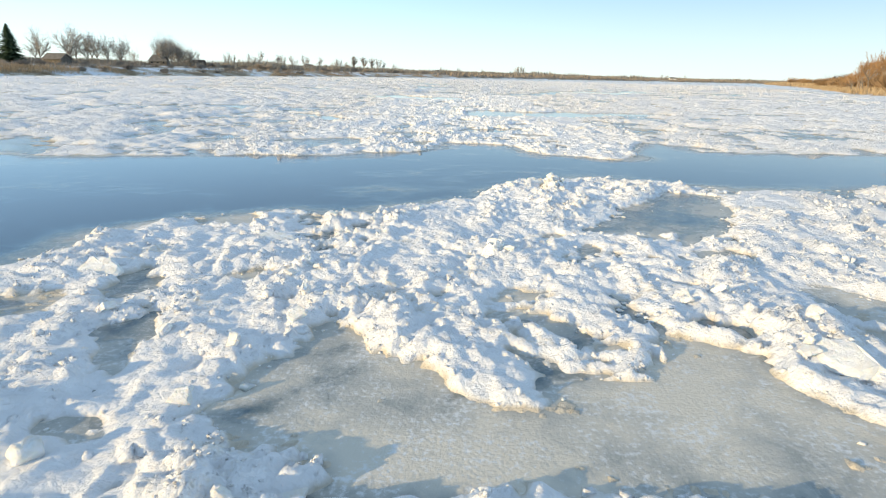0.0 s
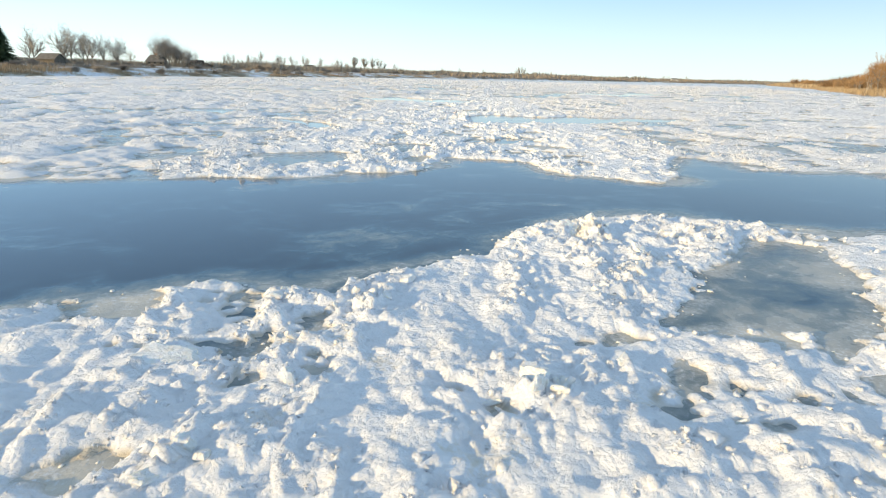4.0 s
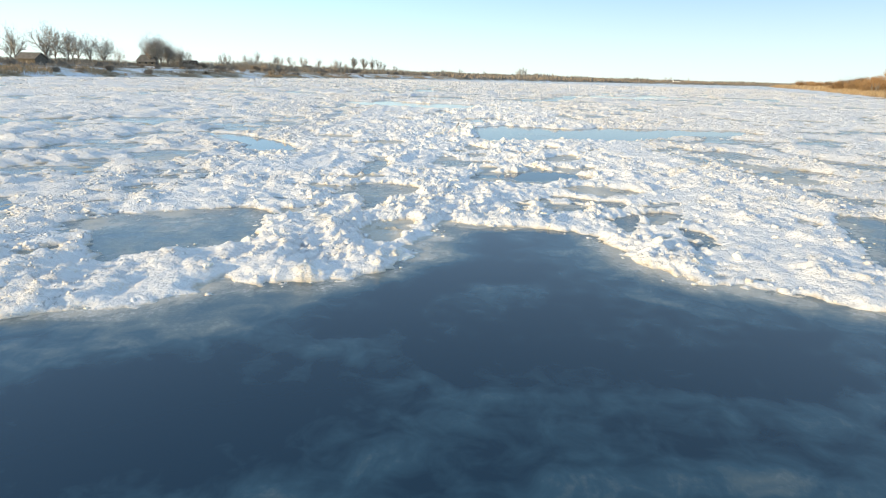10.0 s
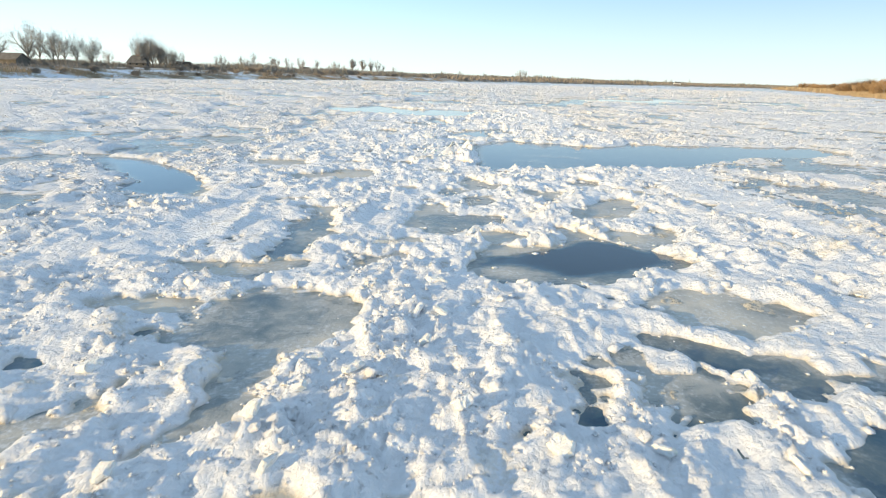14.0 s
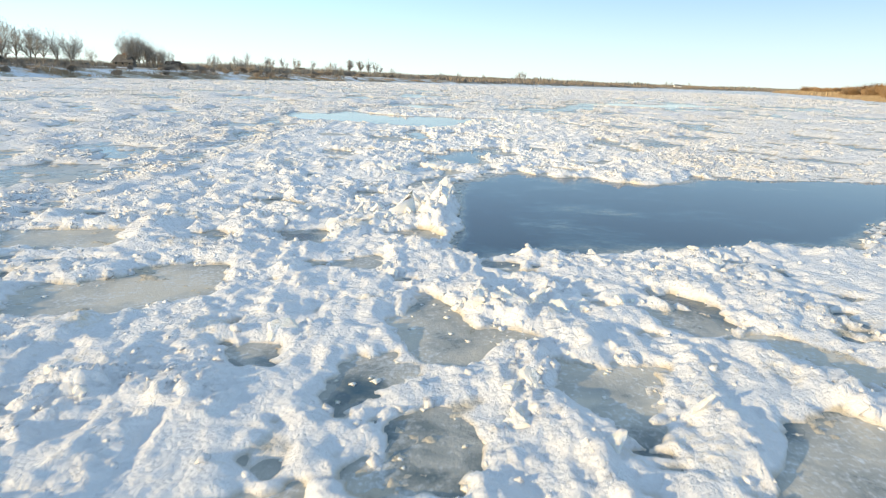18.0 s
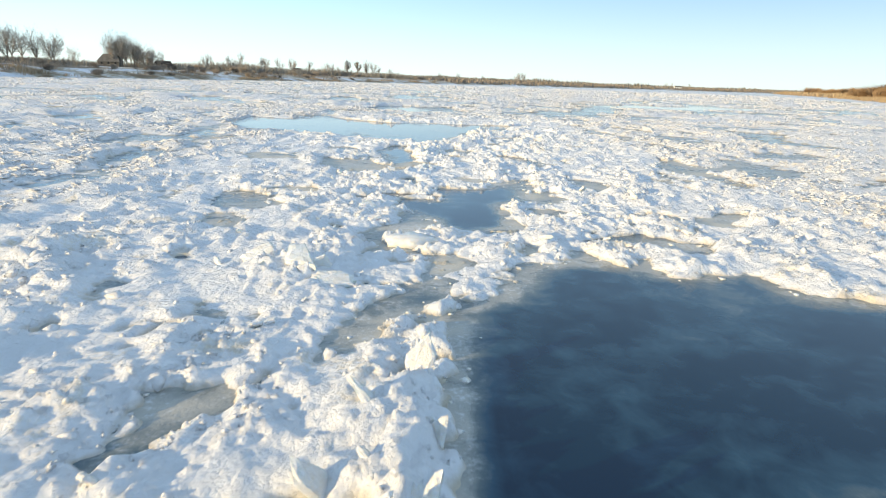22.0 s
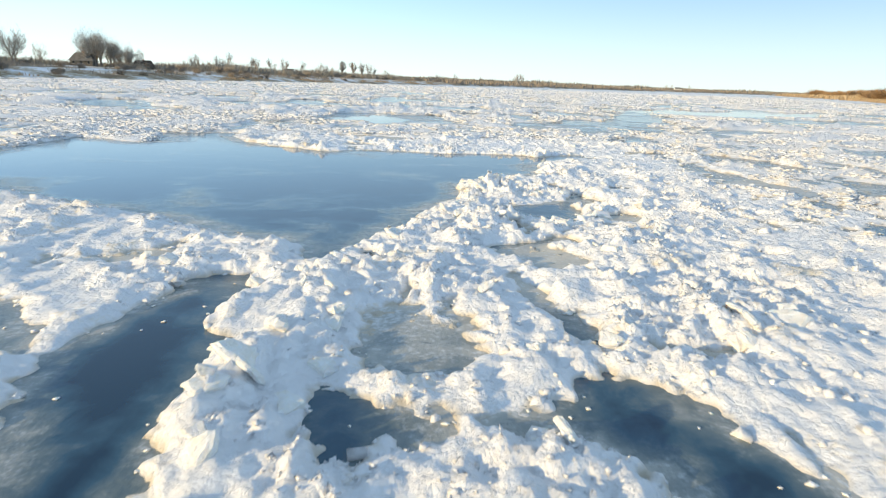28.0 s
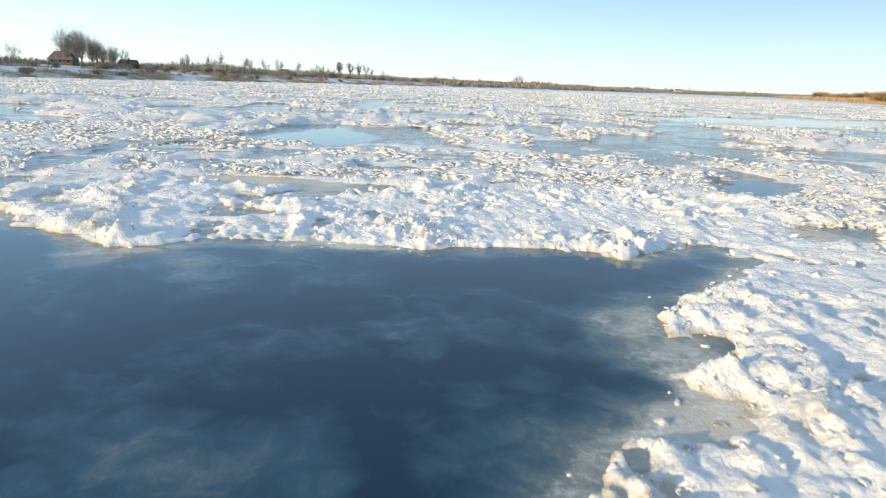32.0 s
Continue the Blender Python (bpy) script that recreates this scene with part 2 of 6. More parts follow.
def blocks(x, y, size, seed, tilt, gap):
    """Broken plates: each cell has a height and a tilt of its own, with a cleft along its edge."""
    u, v = x / size, y / size
    iu, iv = np.floor(u), np.floor(v)
    best, second, high = np.full(x.shape, 9.0), np.full(x.shape, 9.0), np.zeros(x.shape)
    for du in (-1, 0, 1):
        for dv in (-1, 0, 1):
            ci, cj = iu + du, iv + dv
            fx, fy = u - ci - 0.1 - 0.8 * rnd(ci, cj, seed), v - cj - 0.1 - 0.8 * rnd(ci, cj, seed + 1)
            d = fx * fx + fy * fy
            near = d < best
            second = np.where(near, best, np.minimum(second, d))
            h = rnd(ci, cj, seed + 2) ** 1.6 + tilt * (fx * (rnd(ci, cj, seed + 3) - 0.5) + fy * (rnd(ci, cj, seed + 4) - 0.5))
            high, best = np.where(near, h, high), np.minimum(best, d)
    return high * np.clip((np.sqrt(second) - np.sqrt(best)) / gap, 0.0, 1.0) ** 0.6


# ---- openings in the rubble: dark thin ice and grey slush ----
POOLS = []


def pool(kind, *outline):
    POOLS.append((kind, np.array(outline, float)))


pool("frost", (-25, 9), (-7.9, 8.3), (-6.9, 8.7), (-6.4, 9.3), (-6.5, 10.2), (-5.4, 11.9), (-5.2, 12.1), (-4.7, 12.1), (-4.1, 12.4), (-3.5, 12.8), (-2.6, 12.4), (-1.7, 12.7), (-1.2, 13.4), (0.2, 14.4), (0.8, 14.9), (1.1, 15.8), (2.3, 17.2), (3.6, 17.8), (4.8, 17.9), (6.5, 17.6), (7.4, 17.3), (8.3, 16.6), (25, 19), (25, 27), (11.4, 26.3), (11.3, 28.2), (10.7, 29.4), (9.6, 29.7), (8.9, 27.8), (8.1, 25.9), (7.7, 23.8), (6.6, 22.9), (5.8, 23.2), (5.1, 23.7), (4.2, 24.1), (3.5, 25), (3.2, 26.7), (3.2, 27), (2.3, 27.5), (1.2, 27.4), (0.5, 27.6), (0.1, 27.9), (-0.3, 27.4), (-0.1, 26.7), (-0.7, 26), (-0.8, 25.8), (-0.5, 25.3), (-0.9, 24.9), (-0.9, 24.2), (-1.8, 23.8), (-2.4, 23.5), (-2.9, 23.5), (-3.4, 23.7), (-3.5, 23.1), (-3.9, 22.8), (-4.3, 22.4), (-14, 20.5), (-25, 22))
pool("dark", (1.6, 52.9), (1.7, 51.6), (1.7, 50.3), (1.7, 49.6), (1.7, 48.6), (1.8, 47.8), (1.8, 47.3), (1.5, 45.4), (2, 45.1), (2.5, 45.3), (3.1, 45.6), (3.8, 45.3), (4.6, 45.6), (5.4, 45.8), (6.3, 46), (7.4, 46.4), (8.1, 46.7), (9.6, 46.4), (11.5, 48.6), (14.5, 51), (20.5, 52.2), (20, 56.5), (10.7, 55.4), (10.1, 56.2), (9.7, 55.1), (9.1, 54.5), (7.8, 53.8), (6.7, 54.1), (6.2, 55.1), (5.2, 54.7), (4.5, 55.1), (4, 55.4), (3.5, 55.4), (2.7, 54.2), (2, 53.4), (1.5, 53.8))
pool("frost", (-4.5, 75.7), (-3.6, 75.6), (-2.5, 75.1), (-1.5, 74.1), (-0.9, 73.9), (-0.3, 73.7), (0.3, 73.2), (0.6, 72.8), (0.6, 73.1), (1.1, 73.6), (1.8, 75.8), (2, 76), (2.2, 76.6), (2.3, 77.2), (2.6, 77.8), (2.7, 78.7), (2.7, 79.6), (3.1, 80.1), (3.8, 80.8), (5, 82.2), (5.3, 83.8), (6.6, 85), (7.9, 86.4), (7.5, 87.7), (5.8, 86.4), (5, 86.7), (3.8, 86.9), (2.6, 86.6), (0.6, 86.6), (-0.7, 86.8), (-2.1, 86), (-3, 86.8), (-4.5, 87.4), (-6.3, 89.5), (-7.8, 91.9), (-9.9, 90.7), (-8.6, 87.5), (-9, 86.8), (-12, 88), (-11.6, 82), (-9.5, 78.5))
pool("grey", (-5.2, 12), (-4.1, 12.3), (-3.9, 11.6), (-4.3, 11.4), (-4.8, 11.5))
pool("grey", (-2.2, 4.7), (-2.1, 5.1), (-2, 5.5), (-1.6, 5.7), (-1.5, 6.7), (-1.3, 7), (-0.9, 6.3), (-0.6, 5.9), (-0.1, 5.8), (0.1, 5.2), (0.7, 4.9), (1, 4.9), (0.9, 5.9), (0.8, 6), (1.4, 5.6), (1.9, 5.5), (2.3, 5.8), (2.6, 6.2), (2.6, 6.7), (2.6, 7.2), (2.8, 6.7), (3.2, 6.4), (3.6, 6.1), (3.6, 5.4), (3.8, 4.9), (4, 4.6), (3.4, 3.8), (-0.9, 3.6), (-0.8, 3.9), (-1.2, 4.2), (-1.7, 4.2))
pool("blue", (0.9, 5.8), (1.5, 5.7), (1.8, 5.6), (1.3, 5.2), (1, 5.2))
pool("blue", (-2.2, 4.8), (-1.9, 5), (-1.5, 5.1), (-1.5, 4.6), (-1.9, 4.5))
pool("blue", (-4, 6.2), (-4, 6.6), (-3.8, 7), (-3.6, 7.1), (-3.3, 6.4), (-3.3, 5.6), (-3.6, 5.6))
pool("blue", (-4.6, 7.4), (-4.7, 8.3), (-4.5, 8.6), (-4.3, 7.8), (-4.3, 7.1))
pool("grey", (-6, 7.4), (-5.4, 7.6), (-5.1, 7.3), (-5.1, 6.8), (-5.5, 6.7))
pool("grey", (-3.3, 8.4), (-2.8, 8.8), (-2.4, 8.5), (-2.9, 8.2))
pool("blue", (-3.4, 4.4), (-3.1, 4.5), (-3.1, 4.3), (-3.3, 4.3))
pool("blue", (0.7, 7.7), (1.2, 8.2), (1.6, 8.1), (1.4, 7.9), (0.8, 7.6))
pool("grey", (0.8, 7.5), (1.3, 7.2), (1.8, 6.5), (2.1, 6.2), (1.7, 6.3), (1.3, 6.8))
pool("blue", (0.6, 6.9), (0.8, 6.6), (0.8, 6.4), (0.6, 6.7))
pool("blue", (2.9, 11.6), (3.8, 12.8), (4.9, 14.3), (6, 15.8), (6.9, 16.2), (7.4, 15.5), (7, 14), (6.1, 12.5), (5.6, 11.5), (4.7, 10.7), (4.5, 11.5), (3.8, 11.4))
pool("grey", (5.8, 15.6), (6.4, 16.1), (7.6, 15.7), (4.3, 11), (4, 11.4), (3.2, 11.4), (3.3, 11.9), (3.7, 12.6), (4.3, 12.9), (4.9, 13.8), (5, 14.4))
pool("grey", (5.9, 8.8), (6.2, 8.4), (6.3, 7.9), (5.8, 7.1), (5.5, 7.6), (5.5, 8.5))
pool("blue", (1, 8.2), (1.4, 8.2), (1.6, 8.2), (1.5, 8), (1.1, 7.9))
pool("blue", (0.7, 7.4), (1, 7.3), (1.3, 7.1), (1.6, 6.8), (1.8, 6.6), (1.7, 6.4), (1.4, 6.6), (1, 6.9), (0.7, 7.1))
pool("blue", (0.5, 7), (0.8, 6.9), (0.7, 6.7), (0.5, 6.8))
pool("blue", (3.2, 7.1), (3.5, 7.3), (3.7, 7), (3.8, 6.9), (3.7, 6.7), (3.4, 6.8), (3.2, 6.9))
pool("grey", (-3, 8.4), (-2.9, 8.8), (-2.6, 8.6), (-2.7, 8.2))
pool("blue", (-4.5, 7.9), (-4.4, 8.1), (-4.1, 7.7), (-4.1, 7.5))
pool("blue", (-3.9, 7.1), (-3.7, 7.1), (-3.5, 6.8), (-3.7, 6.8))
pool("blue", (-2.8, 10.8), (-2.4, 10.8), (-2, 10.5), (-2, 10), (-2.4, 10.2))
pool("blue", (-2.7, 10.5), (-2.6, 10.6), (-2.2, 10.9), (-2.1, 10.7), (-2.1, 10.2), (-2, 9.9), (-2.1, 9.9), (-2.3, 10.1), (-2.6, 10.3))
pool("blue", (-1.5, 10.2), (-1.4, 10.4), (-1.3, 10.3), (-1.4, 10))
pool("blue", (2.4, 10.4), (2.7, 10.6), (2.8, 10.4), (2.8, 10.1), (2.7, 9.9), (2.6, 10), (2.4, 10.1))
pool("grey", (1.7, 11.1), (2.2, 11.4), (2.4, 11.2), (1.9, 11))
pool("grey", (-1.8, 11.6), (-1.6, 11.8), (-1.6, 11.6), (-1.7, 11.4))
pool("blue", (-7.5, 26.8), (-7.1, 27.7), (-5.9, 28), (-4.6, 28.8), (-4.1, 28.2), (-4, 27.1), (-3.5, 26.2), (-4, 25.6), (-4.8, 24.9), (-5.6, 24.3))
pool("grey", (-1.7, 26.9), (-1.7, 27.3), (-1.4, 27.4), (-1.3, 27.6), (-0.8, 27.8), (-0.8, 27.1), (-0.9, 26.3), (-1.2, 26.2), (-1.5, 26.3))
pool("blue", (-2.9, 31.1), (-2.4, 31.8), (-1, 32), (-0.9, 31.3), (-1.4, 29.8), (-1.6, 29), (-2.1, 28.3), (-2, 28.9), (-2, 29.8), (-2.6, 30.8))
pool("blue", (0.8, 33.4), (1.7, 34.1), (2.7, 35.2), (4.2, 34.1), (3.4, 33.2), (2.3, 32.8), (1, 32.9))
pool("grey", (3.4, 32.2), (4.2, 32.8), (5, 32.4), (4.4, 31.3), (3.7, 31.4))
pool("grey", (2.5, 29.9), (3.2, 30.1), (3.6, 29.7), (3, 29.1), (2.6, 29))
pool("blue", (3.8, 28.4), (4.5, 28.9), (4.3, 28), (3.8, 27.2), (3.6, 27.4))
pool("blue", (4.8, 30.1), (5.8, 30.5), (6.2, 30.4), (5, 29.5))
pool("blue", (-3.1, 36.3), (-2.3, 37.4), (-1.8, 36.1), (-2.4, 34.2))
pool("grey", (-3.9, 28.6), (-3.1, 28.8), (-2.7, 29.7), (-2.9, 28.9), (-3.5, 28.2))
pool("grey", (4.8, 29), (5.8, 29.3), (5.6, 28.5), (4.6, 28))
pool("blue", (5.1, 27.7), (5.5, 27.4), (5.7, 27), (5.5, 26.7), (5, 26.8))
pool("blue", (-8.5, 40.3), (-8.8, 42.1), (-8.1, 42.4), (-6.4, 40.6), (-6.3, 39.9), (-7.9, 39.5))
pool("blue", (-3, 30.7), (-2.7, 31.3), (-2.7, 31.7), (-2.3, 32.3), (-1.6, 32.2), (-0.9, 32), (-0.8, 31.7), (-0.9, 31), (-1.1, 30.5), (-1.5, 30.1), (-1.7, 29.5), (-1.6, 29.1), (-1.6, 28.8), (-2.1, 28.8), (-2, 29.1), (-2, 30), (-2.5, 30.4))
pool("grey", (-4.5, 31.6), (-3.7, 31.8), (-2.9, 31.6), (-3.5, 31.2), (-4.1, 31.3))
pool("grey", (-4.2, 33.4), (-3, 33.6), (-2.1, 33.9), (-2.1, 33.4), (-2.5, 32.6), (-3.4, 32.8))
pool("grey", (0.9, 35.9), (1.5, 36.3), (2.2, 35.8), (1.6, 35.2))
pool("dark", (0.8, 33.8), (1, 34.5), (1.5, 34.6), (2.5, 35.1), (3.4, 36.1), (4, 35.4), (4.5, 34.8), (5.1, 33.9), (4.2, 33.9), (3.5, 33.6), (2.5, 33.1), (2, 33.5), (1.5, 33.7), (0.9, 33.4))
pool("grey", (3.5, 32.3), (3.9, 32.6), (4.7, 32.6), (5.4, 32.3), (5.5, 31.9), (4.9, 31.4), (4.5, 31.2), (4.1, 31.4), (3.6, 31.9))
pool("blue", (2.7, 31), (3, 31.1), (3.6, 30.8), (4.2, 30.5), (4.6, 30.4), (4.7, 30), (4.3, 29.4), (4, 29.7), (3.9, 30.2), (3.5, 30.2), (3.2, 30.4), (2.9, 30.7))
pool("grey", (2.6, 30.4), (2.8, 30.2), (3.2, 30), (3.4, 29.7), (3.5, 29.4), (3.4, 29), (2.8, 29), (2.6, 29.3), (2.6, 29.9))
pool("blue", (1.8, 29.6), (2.2, 30.2), (2.1, 29.7), (1.8, 29.1), (1.8, 29.2))
pool("grey", (-1.3, 34), (-0.4, 34.4), (-0.1, 34), (-0.8, 33.8), (-1.1, 33.3))
pool("blue", (-2.7, 36.8), (-2.1, 37.3), (-1.8, 35.6), (-2.3, 34.5), (-2.9, 33.6), (-2.8, 34.3), (-2.4, 35.5))
pool("blue", (-0.6, 36.7), (-0.5, 37.2), (-0.3, 38.1), (-0.2, 38.7), (0.2, 38.9), (0.3, 38.1), (0.6, 37.6), (1.6, 37.7), (1.7, 37.1), (1.4, 36.8), (1, 36.6), (0.6, 36.4), (0.6, 35.8), (0.1, 35.8), (-0.3, 36.2))
pool("grey", (1, 36.3), (1.5, 36.3), (1.8, 36.1), (2.3, 35.9), (2, 35.5), (1.8, 35.4), (1.4, 35.5), (1.2, 35.9))
pool("grey", (3.5, 38.6), (4.4, 39.5), (5.4, 39.6), (5.1, 38.7), (4.9, 37.9), (4.1, 37.5), (3.5, 37.2), (3.4, 37.6))
pool("blue", (2.8, 36.8), (3.1, 36.5), (3.4, 36.2), (3.4, 35.7), (3.6, 35.3), (3.8, 34.9), (2.7, 34.9), (3.2, 35.6), (3, 36.1), (2.8, 36.4))
pool("grey", (3.9, 36.5), (4.4, 36.4), (4.8, 36.3), (5, 37), (5.3, 36.7), (5.3, 36.1), (4.6, 35.2), (4.2, 35.1), (4, 35.5), (3.8, 35.9))
pool("blue", (1.3, 34.8), (1, 35), (1.3, 34.9), (1.7, 34.8))
pool("blue", (-2.6, 35), (-2.5, 35.7), (-2.5, 36.5), (-2.6, 37.2), (-2.2, 36.7), (-2, 36.3), (-2.1, 35.9), (-2, 35.5), (-2.3, 35), (-2.4, 34.8))
pool("grey", (-3, 38), (-2.4, 38.3), (-2, 37.8), (-2.4, 37.5))
pool("grey", (-3.9, 39), (-3.2, 39.3), (-2.7, 38.9), (-3.1, 38.6))
pool("grey", (-0.8, 35.3), (-0.4, 35.4), (-0.1, 35.3), (-0.2, 35.1), (-0.6, 35.1))
pool("grey", (-4.7, 42.7), (-3.8, 43.3), (-2.9, 44), (-2.1, 43.3), (-2.8, 42.5), (-4.1, 42.3))
pool("grey", (2.7, 40.8), (3.4, 40.5), (3.2, 40.1), (2.7, 40.2))
pool("blue", (2.8, 39.6), (3.6, 39.7), (3.3, 39.3))
pool("grey", (1.1, 42.5), (1.7, 41.8), (2.2, 41.8), (1.6, 41), (1, 41.3))
pool("blue", (0.3, 40.9), (0.9, 41.3), (0.8, 40.6), (0.4, 40))
pool("blue", (4.5, 43.4), (5.3, 42.2), (4.6, 42.1))
pool("grey", (-4.4, 43.1), (-3.4, 43), (-3.3, 44.1), (-2.8, 44.1), (-2, 43.5), (-2.1, 43), (-2.6, 42.4), (-3.1, 42), (-4.2, 41.9), (-4.6, 42.4))
pool("blue", (0.3, 40.8), (0.5, 41.1), (0.8, 40.9), (0.9, 40.5), (0.6, 40), (0.4, 39.8), (0.3, 40.1))
pool("grey", (0.7, 42.3), (1.2, 43), (1.5, 42.4), (1.9, 42), (2.4, 41.8), (1.8, 41.5), (1.9, 41.1), (1.4, 41), (0.9, 41.4))
pool("grey", (1, 39.6), (1.3, 39.9), (1.7, 39.4), (1.6, 39), (1.5, 38.8), (0.7, 38.8), (0.6, 39.3), (0.8, 39.3), (1, 39.1))
pool("blue", (2.7, 41.4), (2.8, 41), (3.1, 40.9), (3.4, 41), (3.8, 40.9), (3.4, 40.5), (3.3, 40.2), (3, 40.2), (2.7, 40.4), (2.6, 40.7))
pool("blue", (2.8, 40.2), (3.1, 39.9), (3.4, 39.9), (3.6, 39.6), (3.6, 39.5), (3.1, 39.5), (2.9, 39.8))
pool("grey", (3.8, 39.2), (4.3, 39.4), (4.7, 39.9), (5.3, 40.1), (5.6, 39.9), (4.9, 39), (3.7, 38.9))
pool("grey", (5, 41.9), (5.4, 41.3), (5.8, 40.8), (6, 40.6), (6.4, 41.1), (6, 41.7), (5.4, 42.1))
pool("blue", (4.1, 42.8), (4.6, 42.6), (5.1, 42.1), (4.6, 42), (4.2, 42.4))
pool("blue", (-1.2, 41.3), (-0.7, 41.3), (-0.6, 40.9), (-1, 40.9))
pool("blue", (-1.9, 46.5), (-1.1, 46.6), (-0.9, 45.7), (-1.6, 45.7))
pool("blue", (-0.3, 39.2), (0, 39.2), (0, 39), (-0.2, 39.1))
pool("grey", (-7.1, 45.8), (-5.1, 46.1), (-4.3, 45.3), (-4.6, 44.8), (-6.3, 44.7))
pool("grey", (-3.1, 44), (-2.9, 44.3), (-2.3, 44.2), (-2.1, 43.6), (-1.9, 43.3), (-2.1, 42.9), (-2.3, 42.9))
pool("grey", (-2, 46.5), (-1.5, 46.7), (-1.1, 46.5), (-1.2, 45.8), (-1.4, 45.6), (-1.7, 46))
pool("grey", (-3.3, 46), (-3, 46.3), (-2.7, 45.9), (-2.8, 45.5))
pool("grey", (-0.6, 44.2), (-0.3, 44.7), (0.3, 44.8), (0.2, 44.2), (-0.2, 44.1))
pool("blue", (0.8, 43.7), (1, 44), (1.1, 44.2), (1.1, 43.7))
pool("blue", (4.5, 43.7), (4.8, 43.4), (5.2, 43.1), (5.4, 42.9), (5.2, 42.7), (4.8, 42.9), (4.5, 43.1))
pool("grey", (4.2, 42.8), (4.9, 42.7), (4.8, 42.4), (4.3, 42.3), (4.1, 42.5))
pool("grey", (-0.5, 44.4), (-0.1, 45), (0.1, 45.1), (0.2, 44.9), (0, 44.4), (-0.1, 44.3), (-0.8, 44.2), (-1, 44.4))
pool("blue", (0.3, 51.7), (0.4, 52.6), (1.2, 54.2), (1.5, 54.4), (1.6, 53.4), (1, 53), (0.6, 52))
pool("grey", (-0.1, 49), (-0, 49.4), (0.2, 49.3), (0.2, 49))
pool("grey", (0.4, 49.4), (0.5, 49.6), (0.7, 49.6), (0.8, 49), (0.5, 49))
pool("blue", (-1.2, 50.1), (-1.2, 50.6), (-0.7, 50.8), (-0.4, 50.7), (-0.8, 50.1), (-1, 49.7))
pool("grey", (-3.3, 49.3), (-2.8, 49.4), (-2, 49.1), (-2, 48.8), (-2.6, 48.8), (-3, 48.9))
pool("blue", (0.2, 51.9), (0.3, 52.4), (0.4, 53.1), (0.5, 53.3), (1.2, 53.4), (1.4, 53.1), (1.5, 52.8), (1.1, 53), (0.8, 52.7), (0.6, 52.4), (0.5, 52.1))
pool("blue", (-1.1, 50.9), (-0.9, 51), (-0.5, 50.9), (-0.4, 50.7), (-1, 50.7))
pool("blue", (-1.9, 52.3), (-1.6, 52.5), (-1.5, 52.3), (-1.7, 52.1))
pool("dark", (0.2, 60.3), (0.8, 60.2), (1.4, 60.1), (1.8, 61), (2.3, 61.6), (2.8, 62.3), (3.4, 62.4), (3.7, 61.4), (3.3, 60.4), (2.8, 59.8), (2.8, 58.8), (2.8, 57.7), (2.2, 57.3), (1.9, 57.3), (1.4, 57.6), (1.3, 58.2), (0.8, 58.6), (0.5, 59.1))
pool("blue", (0.5, 58.8), (0.8, 58.6), (1.3, 58), (1.3, 57.4), (0.9, 57.1), (0.6, 56.9), (0.4, 56.6), (0.5, 56.2), (0.7, 56), (1.2, 55.6), (1.3, 55.3), (0.9, 55.6), (0.6, 55.7), (0.4, 55.4), (0.2, 55.1), (0.1, 55.2), (0.1, 55.6), (0.2, 56), (-0, 56.5), (0, 56.9), (0.4, 57.4), (0.7, 57.8))
pool("blue", (-3.7, 59.3), (-3.8, 60.3), (-3.2, 60.7), (-2.5, 60.1), (-2.4, 59.2), (-2.5, 58.7), (-3.2, 58.6))
pool("blue", (-2.3, 58.7), (-2.5, 59.8), (-2, 59.2), (-2.1, 58.7))
pool("grey", (-3.5, 57.9), (-3, 58.2), (-2.4, 57.7), (-2.3, 56.7), (-2.5, 56.6))
pool("grey", (4.3, 56.8), (5.2, 57.3), (5.7, 57), (6.2, 56.8), (6.5, 56.7), (6.2, 56.2), (5.5, 56.3), (5, 56.5), (4.5, 56.6))
pool("blue", (5.6, 59), (6.6, 59.4), (7.1, 59), (6.5, 58.3), (5.8, 58.6))
pool("grey", (7.2, 59.2), (8.6, 59.6), (7.4, 58), (6.8, 58.3))
pool("blue", (3.7, 56.2), (3.9, 56.1), (4.1, 55.6), (4.4, 55.4), (4.9, 55.6), (5.1, 55.2), (5.2, 54.9), (5, 54.6), (2.5, 54.5), (2.8, 55.1), (3.4, 55.3), (3.7, 55.7))
pool("grey", (0.5, 55.1), (0.7, 55.2), (1, 55.1), (0.9, 55), (0.6, 54.9))
pool("grey", (1.3, 55.4), (1.7, 55.5), (1.9, 55.1), (1.6, 54.7), (1.4, 54.5), (1.3, 55))
pool("blue", (1, 56.2), (1.4, 56.3), (1.8, 56.5), (1.5, 56.1), (1.2, 56))
pool("grey", (2.8, 56), (3, 56.2), (3.1, 55.9), (2.9, 55.7))
pool("blue", (0.5, 58.6), (0.6, 58.9), (0.8, 58.8), (1.1, 58.2), (1.4, 57.9), (1.4, 57.6), (1.1, 57.5), (0.9, 57.4), (0.5, 57.4), (0.6, 57.6), (0.8, 57.9), (0.8, 58.1))
pool("grey", (2.6, 58.1), (3, 58.4), (3.2, 58.2), (3.1, 57.5), (1.8, 57.4), (2.1, 57.7))
pool("blue", (-0.9, 60.1), (-0.4, 60.7), (0, 60.9), (0.6, 60.8), (0.4, 60.3), (0.1, 60.2), (-0.4, 60.1), (-0.7, 60))
pool("blue", (2.7, 62.3), (3.5, 63.2), (4, 63.6), (4.1, 63), (3.8, 61.9), (3.4, 61.6), (3, 61.8))
pool("grey", (3.8, 61.7), (4.3, 61.1), (4.7, 60.6), (4.3, 60.4), (3.8, 60.3), (3.5, 61))
